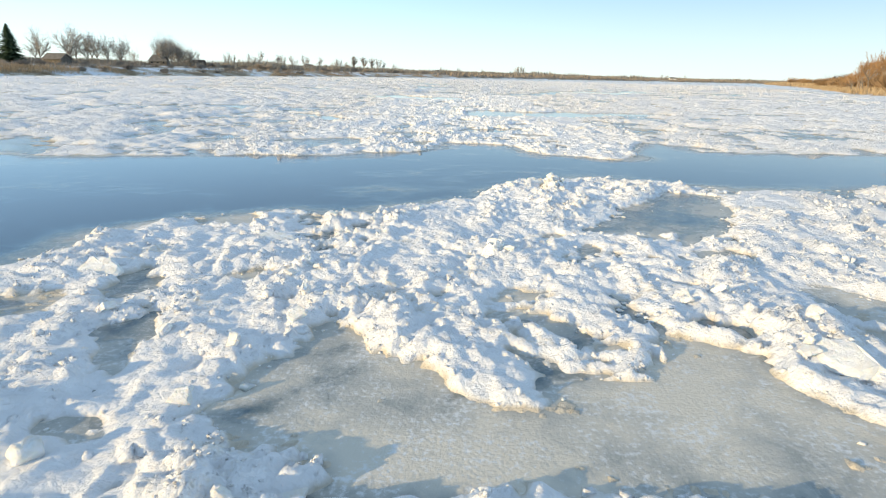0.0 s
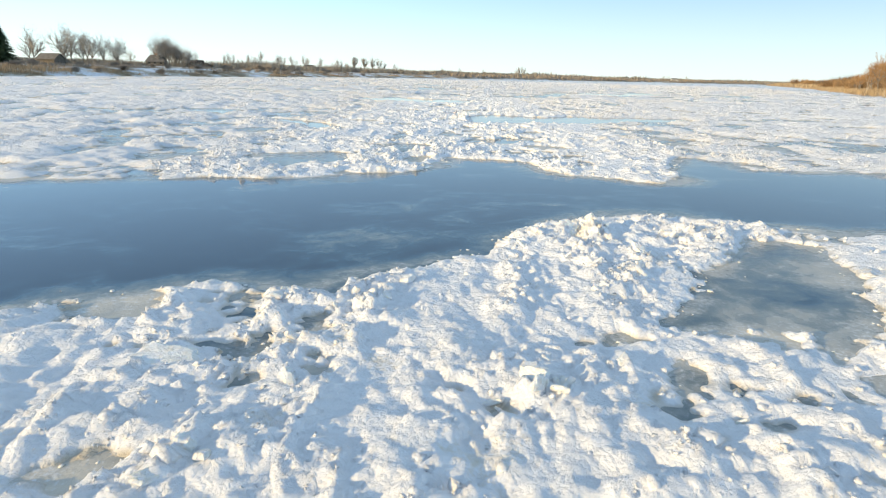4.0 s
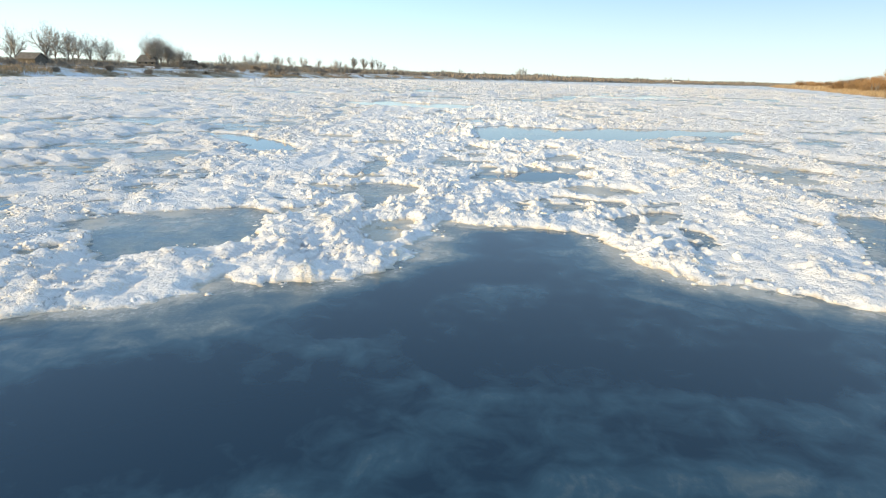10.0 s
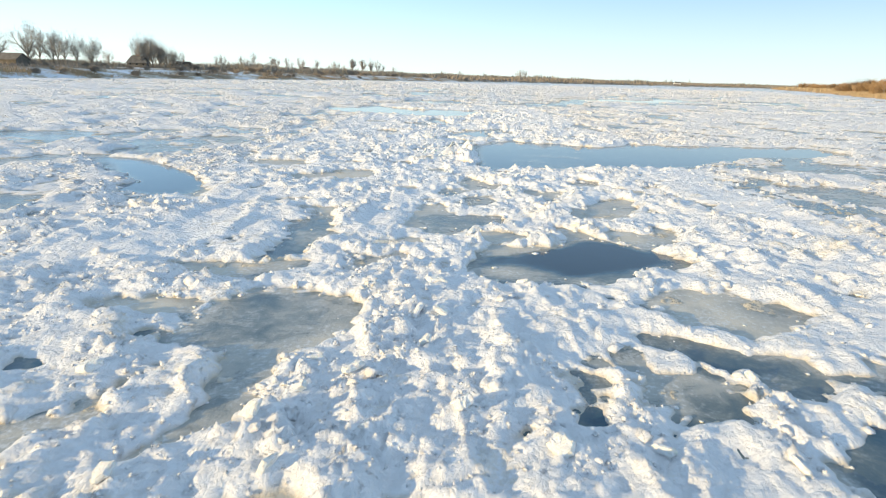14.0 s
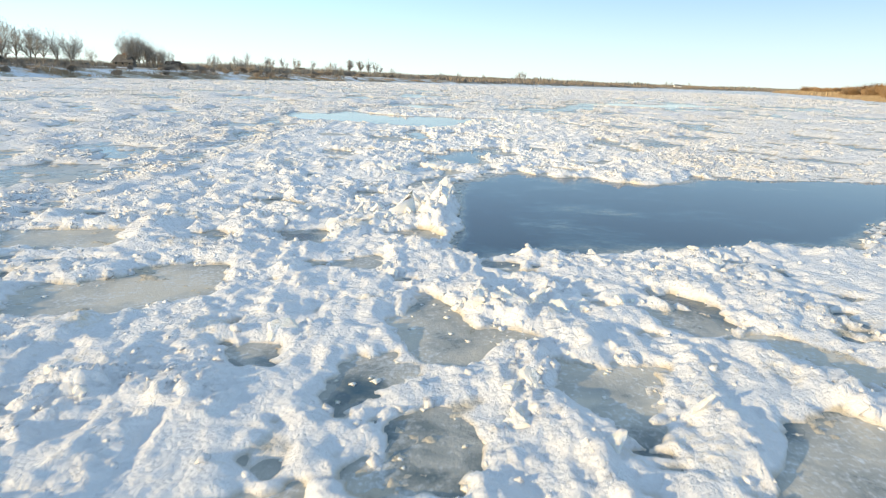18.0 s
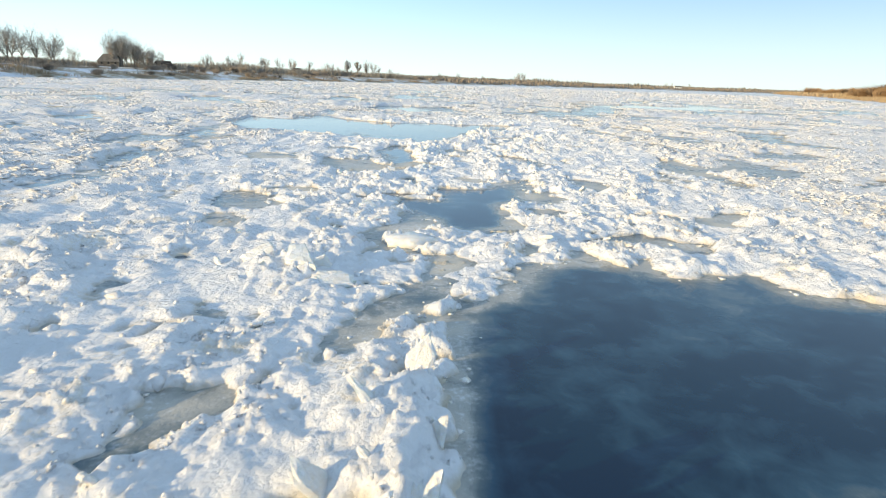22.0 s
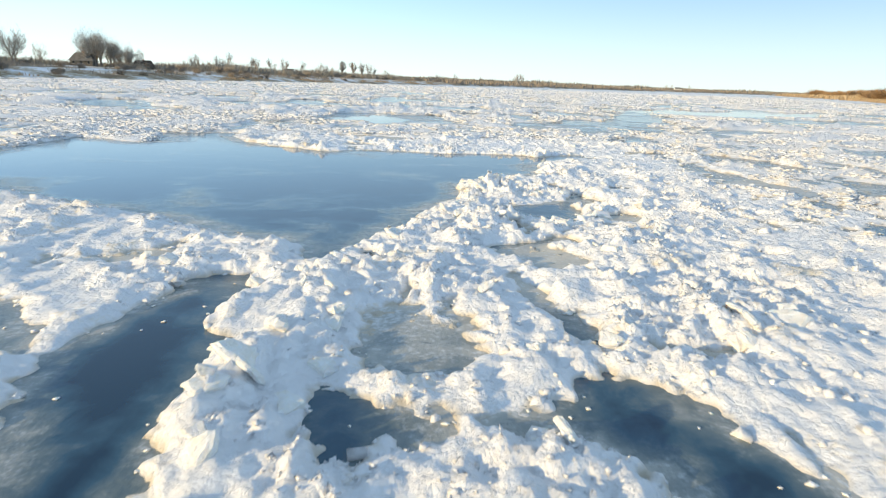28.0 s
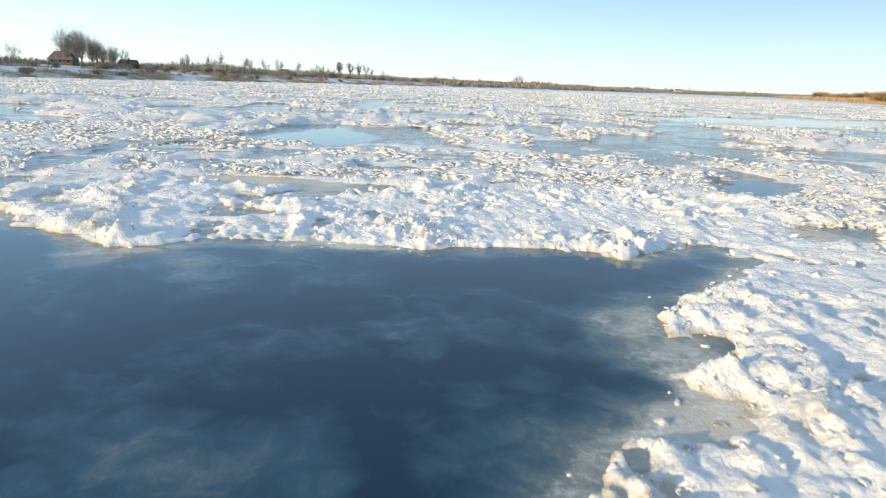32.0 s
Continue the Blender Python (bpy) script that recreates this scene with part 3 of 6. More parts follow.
pool("grey", (5.1, 63.8), (5.7, 63.8), (6.1, 62.9), (6.6, 62.4), (5.8, 62.3), (5.3, 62.8))
pool("grey", (3.7, 59.4), (4.1, 59.5), (4.4, 59.3), (4, 58.9), (3.7, 58.7))
pool("blue", (5.7, 59.3), (6.5, 59.4), (6, 58.8), (5.8, 59))
pool("grey", (-3.5, 61.2), (-2.7, 61.1), (-1.4, 61.4), (-1.8, 60.7), (-2.7, 60.6))
pool("blue", (-1, 68.6), (-0.9, 70.5), (-0.3, 71.8), (0.2, 68.2), (0.2, 67.1), (-0.4, 67))
pool("grey", (-0.5, 66.7), (0.4, 66.9), (1.2, 66.6), (0.9, 65.8), (0.4, 64.9), (0.3, 64.4), (-0.1, 65.4))
pool("grey", (-2.8, 67.3), (-1.3, 67.1), (-0.1, 65.7), (0.1, 64.3), (-0.5, 64.3), (-1.4, 64.2), (-2.5, 65.1))
pool("grey", (-5.9, 67.3), (-5.3, 68.4), (-3.9, 67.8), (-3.8, 66.7), (-5, 66.2))
pool("blue", (0.3, 62.8), (0.5, 63.3), (0.8, 62.6), (0.6, 62.4))
pool("grey", (1.6, 63.6), (1.9, 63.9), (2.5, 63.7), (2.6, 63.2), (2.4, 62.7), (2.1, 63))
pool("dark", (2.7, 62.4), (2.9, 62.6), (3.4, 63.2), (3.6, 63.7), (4, 63.6), (4, 63.1), (3.5, 62.8), (3.5, 62), (3.6, 61.5), (3.6, 60.9), (4, 60.8), (4.3, 60.7), (4.2, 60.2), (1.7, 60.1), (1.5, 60.2), (1.3, 60.4), (1.1, 60.6), (1.4, 60.7), (1.4, 61.1), (1.2, 61.8), (1.8, 61.8), (2.2, 61.9), (2.6, 62))
pool("dark", (-0.9, 60.4), (-0.6, 60.6), (-0.2, 60.7), (0, 61.1), (0.4, 60.9), (0.7, 60.9), (0.9, 60.8), (0.7, 60.6), (0.5, 60.4), (0.1, 60.5), (-0.1, 60.3), (-0.4, 60.1), (-0.6, 60.1))
pool("grey", (5.3, 64), (5.7, 64), (6, 63.5), (6.4, 63), (5.9, 62.7), (5.4, 62.9))
pool("blue", (3.2, 68.9), (4, 69.3), (5.1, 67.9), (4.7, 67), (3.9, 67.8))
pool("blue", (10.1, 70.3), (10.5, 68.7), (10.6, 67.8), (10, 66.9), (9.6, 68.1))
pool("dark", (-0.5, 66.4), (-0.4, 66.9), (-0.3, 67.5), (-0.4, 68.3), (-0.9, 68.9), (-1.2, 69.6), (-1, 70.4), (-0.8, 71.5), (-0.7, 72), (-0.1, 72), (-0, 71.3), (-0.2, 70.7), (0.2, 70.3), (0.2, 69.3), (0.2, 68.6), (0.3, 68.1), (0.4, 67.6), (0.4, 67.2), (0.2, 66.8), (-0, 66.4), (-0.1, 66.3), (-0.3, 66.3))
pool("grey", (-0.1, 66.3), (-0, 66.6), (0.4, 67.1), (0.8, 66.8), (1.2, 66.6), (1.3, 66.3))
pool("blue", (-3.5, 70.6), (-3.3, 71), (-2.4, 71), (-1.9, 70.3), (-1.4, 69.9), (-1.9, 69.8), (-2.2, 69.6), (-2.8, 69.6))
pool("grey", (1.5, 70.4), (1.5, 71.4), (1.9, 71.8), (2.3, 70.7), (2.7, 70.8), (2.6, 69.9), (2.4, 69.4), (1.9, 69.5), (1.6, 69.6))
pool("dark", (2.8, 68.8), (3.2, 69), (3.8, 69.7), (4.3, 69.3), (4.7, 68.7), (5, 68.1), (4.9, 67.6), (4.8, 67), (4.6, 67.1), (4.4, 67.4), (4, 67.8), (3.7, 68.2), (3.4, 68.6))
pool("grey", (4.9, 68.7), (5.1, 68.3), (5.3, 67.8), (5.5, 67.4), (5.5, 67.2), (4.7, 66.8), (4.9, 67.1), (4.9, 67.7))
pool("blue", (3.3, 71.9), (3.6, 71.4), (4, 70.5), (4, 70), (3.7, 70.6))
pool("blue", (1.2, 69.3), (1.5, 69), (2.1, 68.7), (2.6, 68.8), (1.9, 68.5), (1.6, 68.2), (1.4, 68.4))
pool("grey", (4.8, 66.9), (5.3, 67.1), (5.6, 67.1), (5.2, 66.5), (4.7, 66.5))
pool("blue", (6, 69), (6, 68.5), (6, 68.1), (6.2, 67.9), (5.9, 67.5), (5.8, 67.9))
pool("blue", (2.1, 67.6), (2.3, 67.5), (2.3, 67.2), (2.1, 67.4))
pool("grey", (0.8, 67.4), (1.1, 67.4), (1, 67.1), (1, 66.8))
pool("grey", (1.5, 71.3), (1.6, 71.6), (1.9, 71.7), (2, 71.1), (2.2, 70.8), (2.5, 70.5), (2.4, 69.9), (1.6, 69.9), (1.6, 70.6))
pool("blue", (3.3, 72.4), (3.5, 71.9), (3.7, 71.2), (4, 70.9), (4, 70.5), (3.9, 70.3), (3.8, 70.7), (3.6, 71.1), (3.4, 71.6))
pool("grey", (3.2, 73.7), (4, 74), (4.5, 73.6), (4.3, 72.7), (3.7, 72.5), (3.4, 73))
pool("grey", (4.4, 70.4), (4.9, 70.4), (5.5, 70.3), (5.3, 70), (4.5, 70.1))
pool("blue", (3, 73.9), (3.7, 74.2), (4.6, 74.8), (4.5, 74.3), (3.3, 73.7))
pool("grey", (2.3, 71.3), (2.5, 71.5), (2.6, 71), (2.4, 70.8))
pool("grey", (-2.4, 72.7), (-2.2, 73), (-1.7, 73.3), (-1.8, 72.7), (-2.1, 72.3))
pool("dark", (3.3, 77.1), (3.4, 77), (3.6, 77.1), (3.8, 77.4), (4.7, 77.8), (5.2, 78.1), (5.2, 77.1), (5.2, 76.6), (5, 76.2), (4.5, 76), (4.2, 76.1), (3.8, 76.2), (3.5, 76.5), (3.4, 76.7))
pool("grey", (5.4, 76.5), (6.1, 76.6), (6.4, 76.2), (6.5, 76), (5.8, 76), (5.3, 76))
pool("blue", (5.4, 78.7), (5.5, 77.7), (6.1, 77.3), (5.7, 77.1), (5.3, 77.2))
pool("blue", (4.4, 75.1), (4.8, 75.4), (4.8, 75.1), (4.6, 74.8), (4.4, 74.6), (4.4, 74.7))
pool("grey", (5.2, 75.7), (5.6, 75.8), (5.9, 75.4), (6.2, 75.4), (6, 75.1), (5.6, 75.3))
pool("blue", (5.1, 79.6), (5.4, 79.4), (5.6, 78.7), (5.8, 78.2), (5.9, 77.9), (5.7, 77.7), (5.2, 77.7), (5.2, 78), (5.3, 78.6), (5.1, 79.1))
pool("blue", (2.9, 79.7), (3.2, 80), (4.1, 80.1), (4.8, 80.3), (5.3, 80.2), (5.4, 79.7), (4.8, 79.6), (4.4, 79.8), (4, 79.9), (3.2, 79.6))
pool("blue", (3, 78), (3.2, 78), (3.3, 77.8), (3.2, 77.8))
pool("blue", (6.6, 80), (7.6, 80.4), (7, 79.5), (6.7, 79.7))
pool("grey", (5.3, 83.4), (5.9, 83.5), (5.7, 82.8), (5.1, 82.6), (4.8, 82.3), (5.4, 82.2), (5.6, 82.1), (5, 81.4), (4.6, 81.4), (4.7, 83.1))
pool("blue", (10.3, 94.2), (13.2, 95.3), (12.6, 92.9), (10.3, 92.4))
pool("grey", (-4.2, 92.8), (-1.3, 93), (1.7, 92.3), (2, 91.6), (-2.3, 91.5))
pool("blue", (-6.7, 103.9), (-3.3, 113.4), (0.6, 105.5), (-1.4, 102.1), (-4.8, 102))
pool("blue", (9.9, 89.3), (10.5, 88.4), (10.7, 87.7), (11.7, 89.1))
pool("blue", (-7.9, 97.7), (-6.3, 98.8), (-4.2, 98), (-5.9, 96.7))
pool("grey", (-11.8, 26.6), (-9.4, 27.6), (-8.7, 25.8), (-10.4, 24.6))
pool("dark", (-8.9, 39.9), (-8.2, 41.9), (-6.3, 40.5), (-6.1, 39.1), (-7.8, 39.2))
pool("dark", (-13.4, 46.3), (-10.3, 45.2), (-7.6, 42.5), (-6.5, 40.9), (-6.2, 39.6), (-7.2, 39.2))
pool("grey", (10.6, 70.3), (10.8, 68.6), (10.6, 66.3), (9.7, 65.1), (9.2, 67.1))
pool("grey", (9.8, 89), (10.9, 88.9), (10.9, 88.1), (9.7, 87.9))
pool("grey", (-1.1, 89.9), (-0.2, 91.9), (2.3, 91.3))
pool("dark", (10.8, 95.3), (13, 95.2), (12.4, 93.2), (10.7, 91.8), (10.4, 93.3))
pool("dark", (-8.7, 98.7), (-7.8, 100.8), (-5.9, 101.6), (-6.7, 98.3))
pool("dark", (-6, 102.8), (-4.8, 106.3), (-3.3, 113.4), (-1.3, 108), (0.6, 105.5), (-1.2, 101))
pool("dark", (18, 138.5), (33.1, 146.7), (59.1, 154), (44.3, 133.7), (33.4, 130.2), (24.5, 133))
pool("grey", (0.8, 46.9), (1.1, 46.8), (1.2, 46.7), (1.2, 46.4), (1.1, 46), (0.9, 46.1), (0.8, 46.2), (0.8, 46.5))
pool("blue", (0.4, 46.6), (0.5, 46.6), (0.7, 46.3), (0.5, 46.4))
pool("dark", (1.5, 52.7), (1.5, 53.2), (2.1, 53.4), (2.5, 54.1), (2.7, 54.8), (3.5, 55.4), (4.3, 55.1), (4.8, 54.8), (5.6, 54.7), (5.9, 54.2), (4.9, 52.8))

# clouded patches in the clear ice of the wide openings
VEILS = []


def veil(amount, *outline):
    VEILS.append((amount, np.array(outline, float)))


veil(0.22, (-3, 18.2), (-2.7, 18.9), (-1.5, 19.1), (0.1, 19.2), (0.6, 18.6), (-0.6, 17.8), (-1.4, 17.2), (-2, 17.1), (-2.8, 17.7))
veil(0.30, (-2.5, 16), (-2, 16.3), (-1, 16.3), (-0.1, 16.5), (0.5, 16.3), (0.9, 16.2), (0.6, 15.6), (-0.1, 15.3), (-0.8, 15), (-1.7, 15.1), (-2.2, 15.5))
veil(0.24, (-0.5, 17.2), (-0.2, 17.7), (0.8, 17.9), (2.1, 18.9), (1.8, 18.1), (0.7, 17.2), (0.4, 16.5), (-0.1, 16.6))
veil(0.30, (0.5, 16.3), (1.3, 17.1), (2.9, 17.9), (4.5, 18.3), (5.7, 18.2), (6.2, 19), (4, 18.8), (1.8, 17.7), (1, 17.2))
veil(0.29, (-6.3, 19.9), (-5.5, 21.3), (-4.3, 22.2), (-3.1, 22.7), (-3, 21.5), (-4.1, 20.4), (-5.4, 19.5))
veil(0.27, (-4.1, 22.2), (-3.2, 23.1), (-1.8, 23.6), (-1, 23.8), (-1.3, 23.1), (-1.9, 22.3), (-2.5, 21.7), (-3.3, 21.1))
veil(0.10, (0.1, 23.6), (1.3, 24), (2.6, 22.9), (3.6, 22.5), (4, 21.8), (3.6, 21.2), (0.4, 21.1), (0.3, 22.2))
veil(0.24, (1.2, 26.9), (3, 26.5), (3.6, 24.5), (4.8, 23.4), (4.9, 23.1), (4.4, 22.4), (3.2, 23), (2, 24), (1, 25.1))
veil(0.23, (-3.2, 15.1), (-2.4, 16.2), (-1, 16), (-0.1, 15.4), (-0.8, 14.2), (-1.9, 13.9), (-2.7, 14.3))
veil(0.16, (-2.5, 18.9), (-0.5, 19.8), (2.2, 19.5), (4, 19.1), (2.5, 17.9), (0.1, 18.2), (-1.9, 18.2))
veil(0.22, (-4.1, 14), (-3.2, 14.3), (-1.9, 13.7), (-1.5, 13.1), (-2.2, 12.7), (-3.5, 13))
veil(0.22, (2.5, 18.4), (5.2, 19), (8.2, 18.5), (9, 17.7), (8.4, 16.8), (6.5, 17.8), (3.7, 17.9))
veil(0.26, (2.4, 48.6), (2.8, 49.2), (3.6, 49.8), (4.4, 50.2), (5.7, 50), (6.2, 49.1), (5.9, 48.6), (5, 48.7), (4.4, 48), (3.8, 47.3), (3.4, 47.6), (2.9, 47.6), (2.6, 48.2))
veil(0.16, (2.2, 51.1), (3.2, 50.8), (4.1, 50.6), (6.3, 49.9), (8.1, 49.8), (8.8, 49.9), (7.6, 49), (6.5, 49.4), (5, 50.1), (3, 49.8))
veil(0.36, (1.5, 45.8), (2.2, 45.9), (2.7, 45.7), (3.6, 46.3), (4, 46.3), (4.5, 46.1), (5.6, 46.4), (6.2, 46.3), (6, 46), (4.3, 45.6), (2.6, 45.3), (2.1, 45.2))
veil(0.22, (4.1, 55.3), (5.4, 54.6), (6.9, 54), (6.3, 53.2), (4.8, 53.4), (4, 53.9))
veil(0.35, (1.4, 55.3), (2.6, 55.4), (2.4, 53.5), (1.9, 53.6), (1.3, 53.4))
veil(0.36, (1.3, 60.4), (1.2, 61.8), (2.6, 62), (2.7, 61.4), (2.2, 61), (1.9, 60.5), (1.7, 60.2))
veil(0.33, (3.1, 61.3), (3.6, 61.5), (4.3, 60.7), (4.2, 60.2), (3.2, 60.1), (3.2, 60.6))
veil(0.22, (3.6, 69), (4.2, 68.9), (4.5, 68.4), (4.1, 68.1), (3.8, 68.6))
veil(0.24, (-0.8, 75.5), (0.2, 75.7), (0.6, 75.3), (1.5, 75), (1.3, 74.4), (0, 74.4))
veil(0.16, (-2.7, 78.1), (-1.9, 78), (-0.4, 76.9), (-0.1, 76.2), (-1.2, 76))
veil(0.26, (1.7, 76.3), (2.2, 77.5), (2.7, 79.2), (2.5, 80), (3.8, 81.2), (5.2, 83.3), (4.6, 82.2), (2.8, 79.2), (2.5, 77.5), (2.1, 76))
veil(0.26, (0.1, 80.8), (0.6, 81.2), (1.3, 81.3), (2.1, 81.6), (2.5, 81.3), (2.4, 80.8), (0.2, 80.7))
veil(0.22, (2.3, 83.8), (2.7, 83.2), (3, 82.6), (2.7, 82.3), (2.5, 82.9))
veil(0.33, (2.8, 81.6), (3.1, 82.2), (3.8, 82.6), (4.4, 82.2), (5.1, 82), (4.9, 81.1), (4.4, 80.9), (2.6, 80.8), (2.6, 81.3))
veil(0.29, (-2, 86), (-1.4, 86.4), (-0.2, 86.3), (0.3, 84.7), (0, 84.1), (-0.5, 84.4))
veil(0.24, (-0.2, 86.9), (1.1, 87.5), (1.2, 85.3), (0.3, 85.2))
veil(0.19, (-0.2, 80.3), (0.9, 81.1), (2.4, 81.1), (2, 80.2), (0.6, 80.1))
veil(0.22, (-4.1, 76.3), (-3.1, 78.4), (-0.9, 77.7), (-0.3, 76.8), (-1.2, 75.2), (-2.5, 75.1))


def outline_distance(x, y, outlines, reach):
    """Signed distance to the nearest outline, positive outside it, cut off at reach."""
    flat_x, flat_y = x.ravel(), y.ravel()
    out = np.full(flat_x.shape, reach)
    order = np.argsort(flat_y, kind="stable")
    ys = flat_y[order]
    for p in outlines:
        lo, hi = np.searchsorted(ys, p[:, 1].min() - reach), np.searchsorted(ys, p[:, 1].max() + reach)
        some = order[lo:hi]
        some = some[(flat_x[some] > p[:, 0].min() - reach) & (flat_x[some] < p[:, 0].max() + reach)]
        if not len(some):
            continue
        px, py = flat_x[some], flat_y[some]
        near, inside = np.full(len(some), 1e9), np.zeros(len(some), bool)
        for (ax, ay), (bx, by) in zip(p, np.roll(p, -1, 0)):
            ex, ey = bx - ax, by - ay
            s = np.clip(((px - ax) * ex + (py - ay) * ey) / (ex * ex + ey * ey + 1e-9), 0, 1)
            near = np.minimum(near, (px - ax - s * ex) ** 2 + (py - ay - s * ey) ** 2)
            if ay != by:
                inside ^= ((ay > py) != (by > py)) & (px < ex * (py - ay) / ey + ax)
        near = np.sqrt(near)
        out[some] = np.minimum(out[some], np.where(inside, -near, near))
    return out.reshape(x.shape)


def pool_distance(x, y, kinds=("dark", "frost", "blue", "grey"), reach=1.6):
    return outline_distance(x, y, [p for kind, p in POOLS if kind in kinds], reach)


def small_pools(x, y):
    """Slushy gaps between the floes, longer across the stream than along it: positive on the floes."""
    n = fbm(x / 1.7 + 0.08 * y, y / 2.8, 4, 51)
    wide = fbm(x / 14.0, y / 9.0, 3, 77)
    holes = (0.50 + 0.1 * wide - fbm(x / 0.7 + 0.1 * y, y / 1.1, 3, 57)) * 0.45
    holes = np.minimum(holes, (0.56 + 0.25 * wide - fbm(x / 1.2 + 0.1 * y, y / 2.4, 4, 58)) * 0.9)
    for sx, sy, rx, ry in ((-1.7, 25.7, 2.2, 1.6), (4.0, 79.1, 1.3, 1.0), (-4.5, 24.2, 2.6, 1.0)):      # solid spits
        holes = holes + 0.5 * np.exp(-(((x - sx) / rx) ** 2 + ((y - sy) / ry) ** 2))
    out = step(6.5, 11.0, np.maximum(np.abs(x - 1.5), (y - 84) * 0.8))
    return holes * (1 - out) + (0.09 + 0.16 * wide - n) * 1.1 * out


def shore(x, y):
    y = y + 0.16 * vnoise(x / 0.8, y / 0.65, 8)
    x = x + 0.12 * vnoise(x / 0.55, y / 0.7, 7)
    ragged = 0.22 * fbm(x / 0.75, y / 0.6, 4, 5) + 0.10 * fbm(x / 0.3, y / 0.25, 2, 6) + 0.10 * vnoise(x / 0.13, y / 0.13, 9)
    return np.minimum(pool_distance(x, y), small_pools(x, y) + 0.12) + ragged


HEAPS = [(1.1, 48.9, 0.5, 2.3, 0.26), (0.35, 47.6, 0.9, 0.7, 0.13), (0.6, 68.6, 0.35, 1.6, 0.14), (2.5, 16.0, 1.3, 0.9, 0.10), (0.9, 9.8, 1.6, 1.2, 0.10), (3.3, 75.4, 0.9, 0.9, 0.12),
         (-0.6, 54.3, 1.1, 0.7, 0.10), (1.9, 42.7, 1.4, 0.5, 0.09), (-1.4, 26.3, 1.2, 0.5, 0.08), (1.9, 71.9, 1.3, 0.6, 0.07), (-4.6, 8.6, 1.6, 0.6, 0.10), (4.2, 6.6, 0.9, 0.5, 0.10), (4.0, 78.8, 1.4, 0.8, 0.08), (4.6, 74.3, 1.2, 0.7, 0.05)]


def roughness(x, y):
    """How broken the rubble is: high along the shoved-up ridges, low on the smooth pans between them."""
    ridge = np.clip(1 - 3.2 * np.abs(fbm(x / 1.2 + 0.05 * y, y / 2.6, 3, 33)), 0, 1)
    smooth = step(0.08, 0.38, fbm(x / 2.0 + 40, y / 3.2, 3, 61))
    rough = (0.22 + 0.5 * step(-0.1, 0.35, fbm(x / 0.9, y / 1.8, 3, 31)) + 0.5 * ridge) * (1 - 0.75 * smooth)
    return rough, ridge, smooth


def rubble(x, y, fine=2):
    """Height of the snow-covered rubble over the river's ice."""
    d = shore(x, y)
    deep = pool_distance(x, y, ("dark", "frost", "blue"))
    wx, wy = x + 0.12 * vnoise(x / 0.5, y / 0.5, 21), y + 0.12 * vnoise(x / 0.5, y / 0.5, 22)
    rough, ridge, smooth = roughness(x, y)
    z = 0.04 + 0.06 * fbm(x / 1.6, y / 2.6, 3, 41) + 0.055 * fbm(x / 0.42, y / 0.62, 2, 43)
    z = z + 0.06 * ridge * (1 - 0.6 * smooth)
    z = z + (1 - 0.5 * smooth) * 0.05 * blocks(x + 0.3 * vnoise(x / 1.1, y / 1.1, 23), y + 0.3 * vnoise(x / 1.1, y / 1.1, 24), 1.2, 700, 1.5, 0.12)
    z = z + rough * 0.085 * blocks(wx, wy, 0.42, 100, 1.4, 0.12)
    z = z + rough * 0.06 * blocks(wx, wy, 0.19, 200, 1.6, 0.15)
    if fine > 1:
        z = z + (0.15 + 0.85 * rough) * 0.05 * blocks(x, y, 0.095, 300, 1.5, 0.2)
    z = z + 0.03 * rough * fbm(x / 0.2, y / 0.2, 3, 45)
    crest = np.clip(1 - 2.6 * np.abs(fbm(x / 0.36 + 0.1 * y, y / 0.85, 3, 47)), 0, 1)      # drifts drawn out along the stream
    z = z + 0.055 * (1 - 0.6 * smooth) * crest**1.5
    rim = np.exp(-(((d - 0.26) / 0.17) ** 2)) * (0.5 + 0.5 * vnoise(x / 0.8, y / 0.8, 71))
    z = z + 0.09 * np.clip(rim, 0, 1)
    piled = 0.0
    for hx, hy, rx, ry, high in HEAPS:
        heap = np.exp(-(((x - hx) / rx) ** 2 + ((y - hy) / ry) ** 2))
        z, piled = z + high * heap, piled + heap
    z = z + piled * (0.10 * blocks(wx, wy, 0.34, 800, 1.6, 0.12) + 0.07 * blocks(wx, wy, 0.16, 810, 1.6, 0.15) - 0.04)
    crumbs = fbm(x / 0.55, y / 0.38, 3, 81) + 0.55 * blocks(x, y, 0.12, 500, 0.9, 0.3) - 0.40 - 0.35 * step(0.15, 0.9, -d)
    low = np.where(deep > 0.12, np.clip(-0.02 + 0.085 * crumbs, -0.07, 0.05), -0.07)
    ramped = 0.35 * step(-0.06, 0.14, d) + 0.65 * step(0.0, 0.55, d)
    return np.maximum(-0.07 + step(-0.07, 0.05, d) * 0.06 + ramped * (z + 0.0), low), d


def far_rubble(x, y):
    near, dn = rubble(x, y, 1)
    n = fbm(x / 4.5, y / 5.0, 4, 151)
    wide = fbm(x / 50.0, y / 60.0, 3, 177)
    d = np.minimum((0.07 + 0.25 * wide - n) * 1.8, pool_distance(x, y, reach=4.0))
    z = 0.05 + 0.34 * blocks(x, y, 1.0, 400, 1.3, 0.15) * step(-0.3, 0.3, fbm(x / 4.0, y / 6.0, 3, 131)) + 0.15 * blocks(x, y, 0.5, 410, 1.2, 0.2)
    blend = step(93, 112, y)
    return near * (1 - blend) + (-0.09 + step(-0.05, 0.35, d) * (z + 0.06)) * blend, d


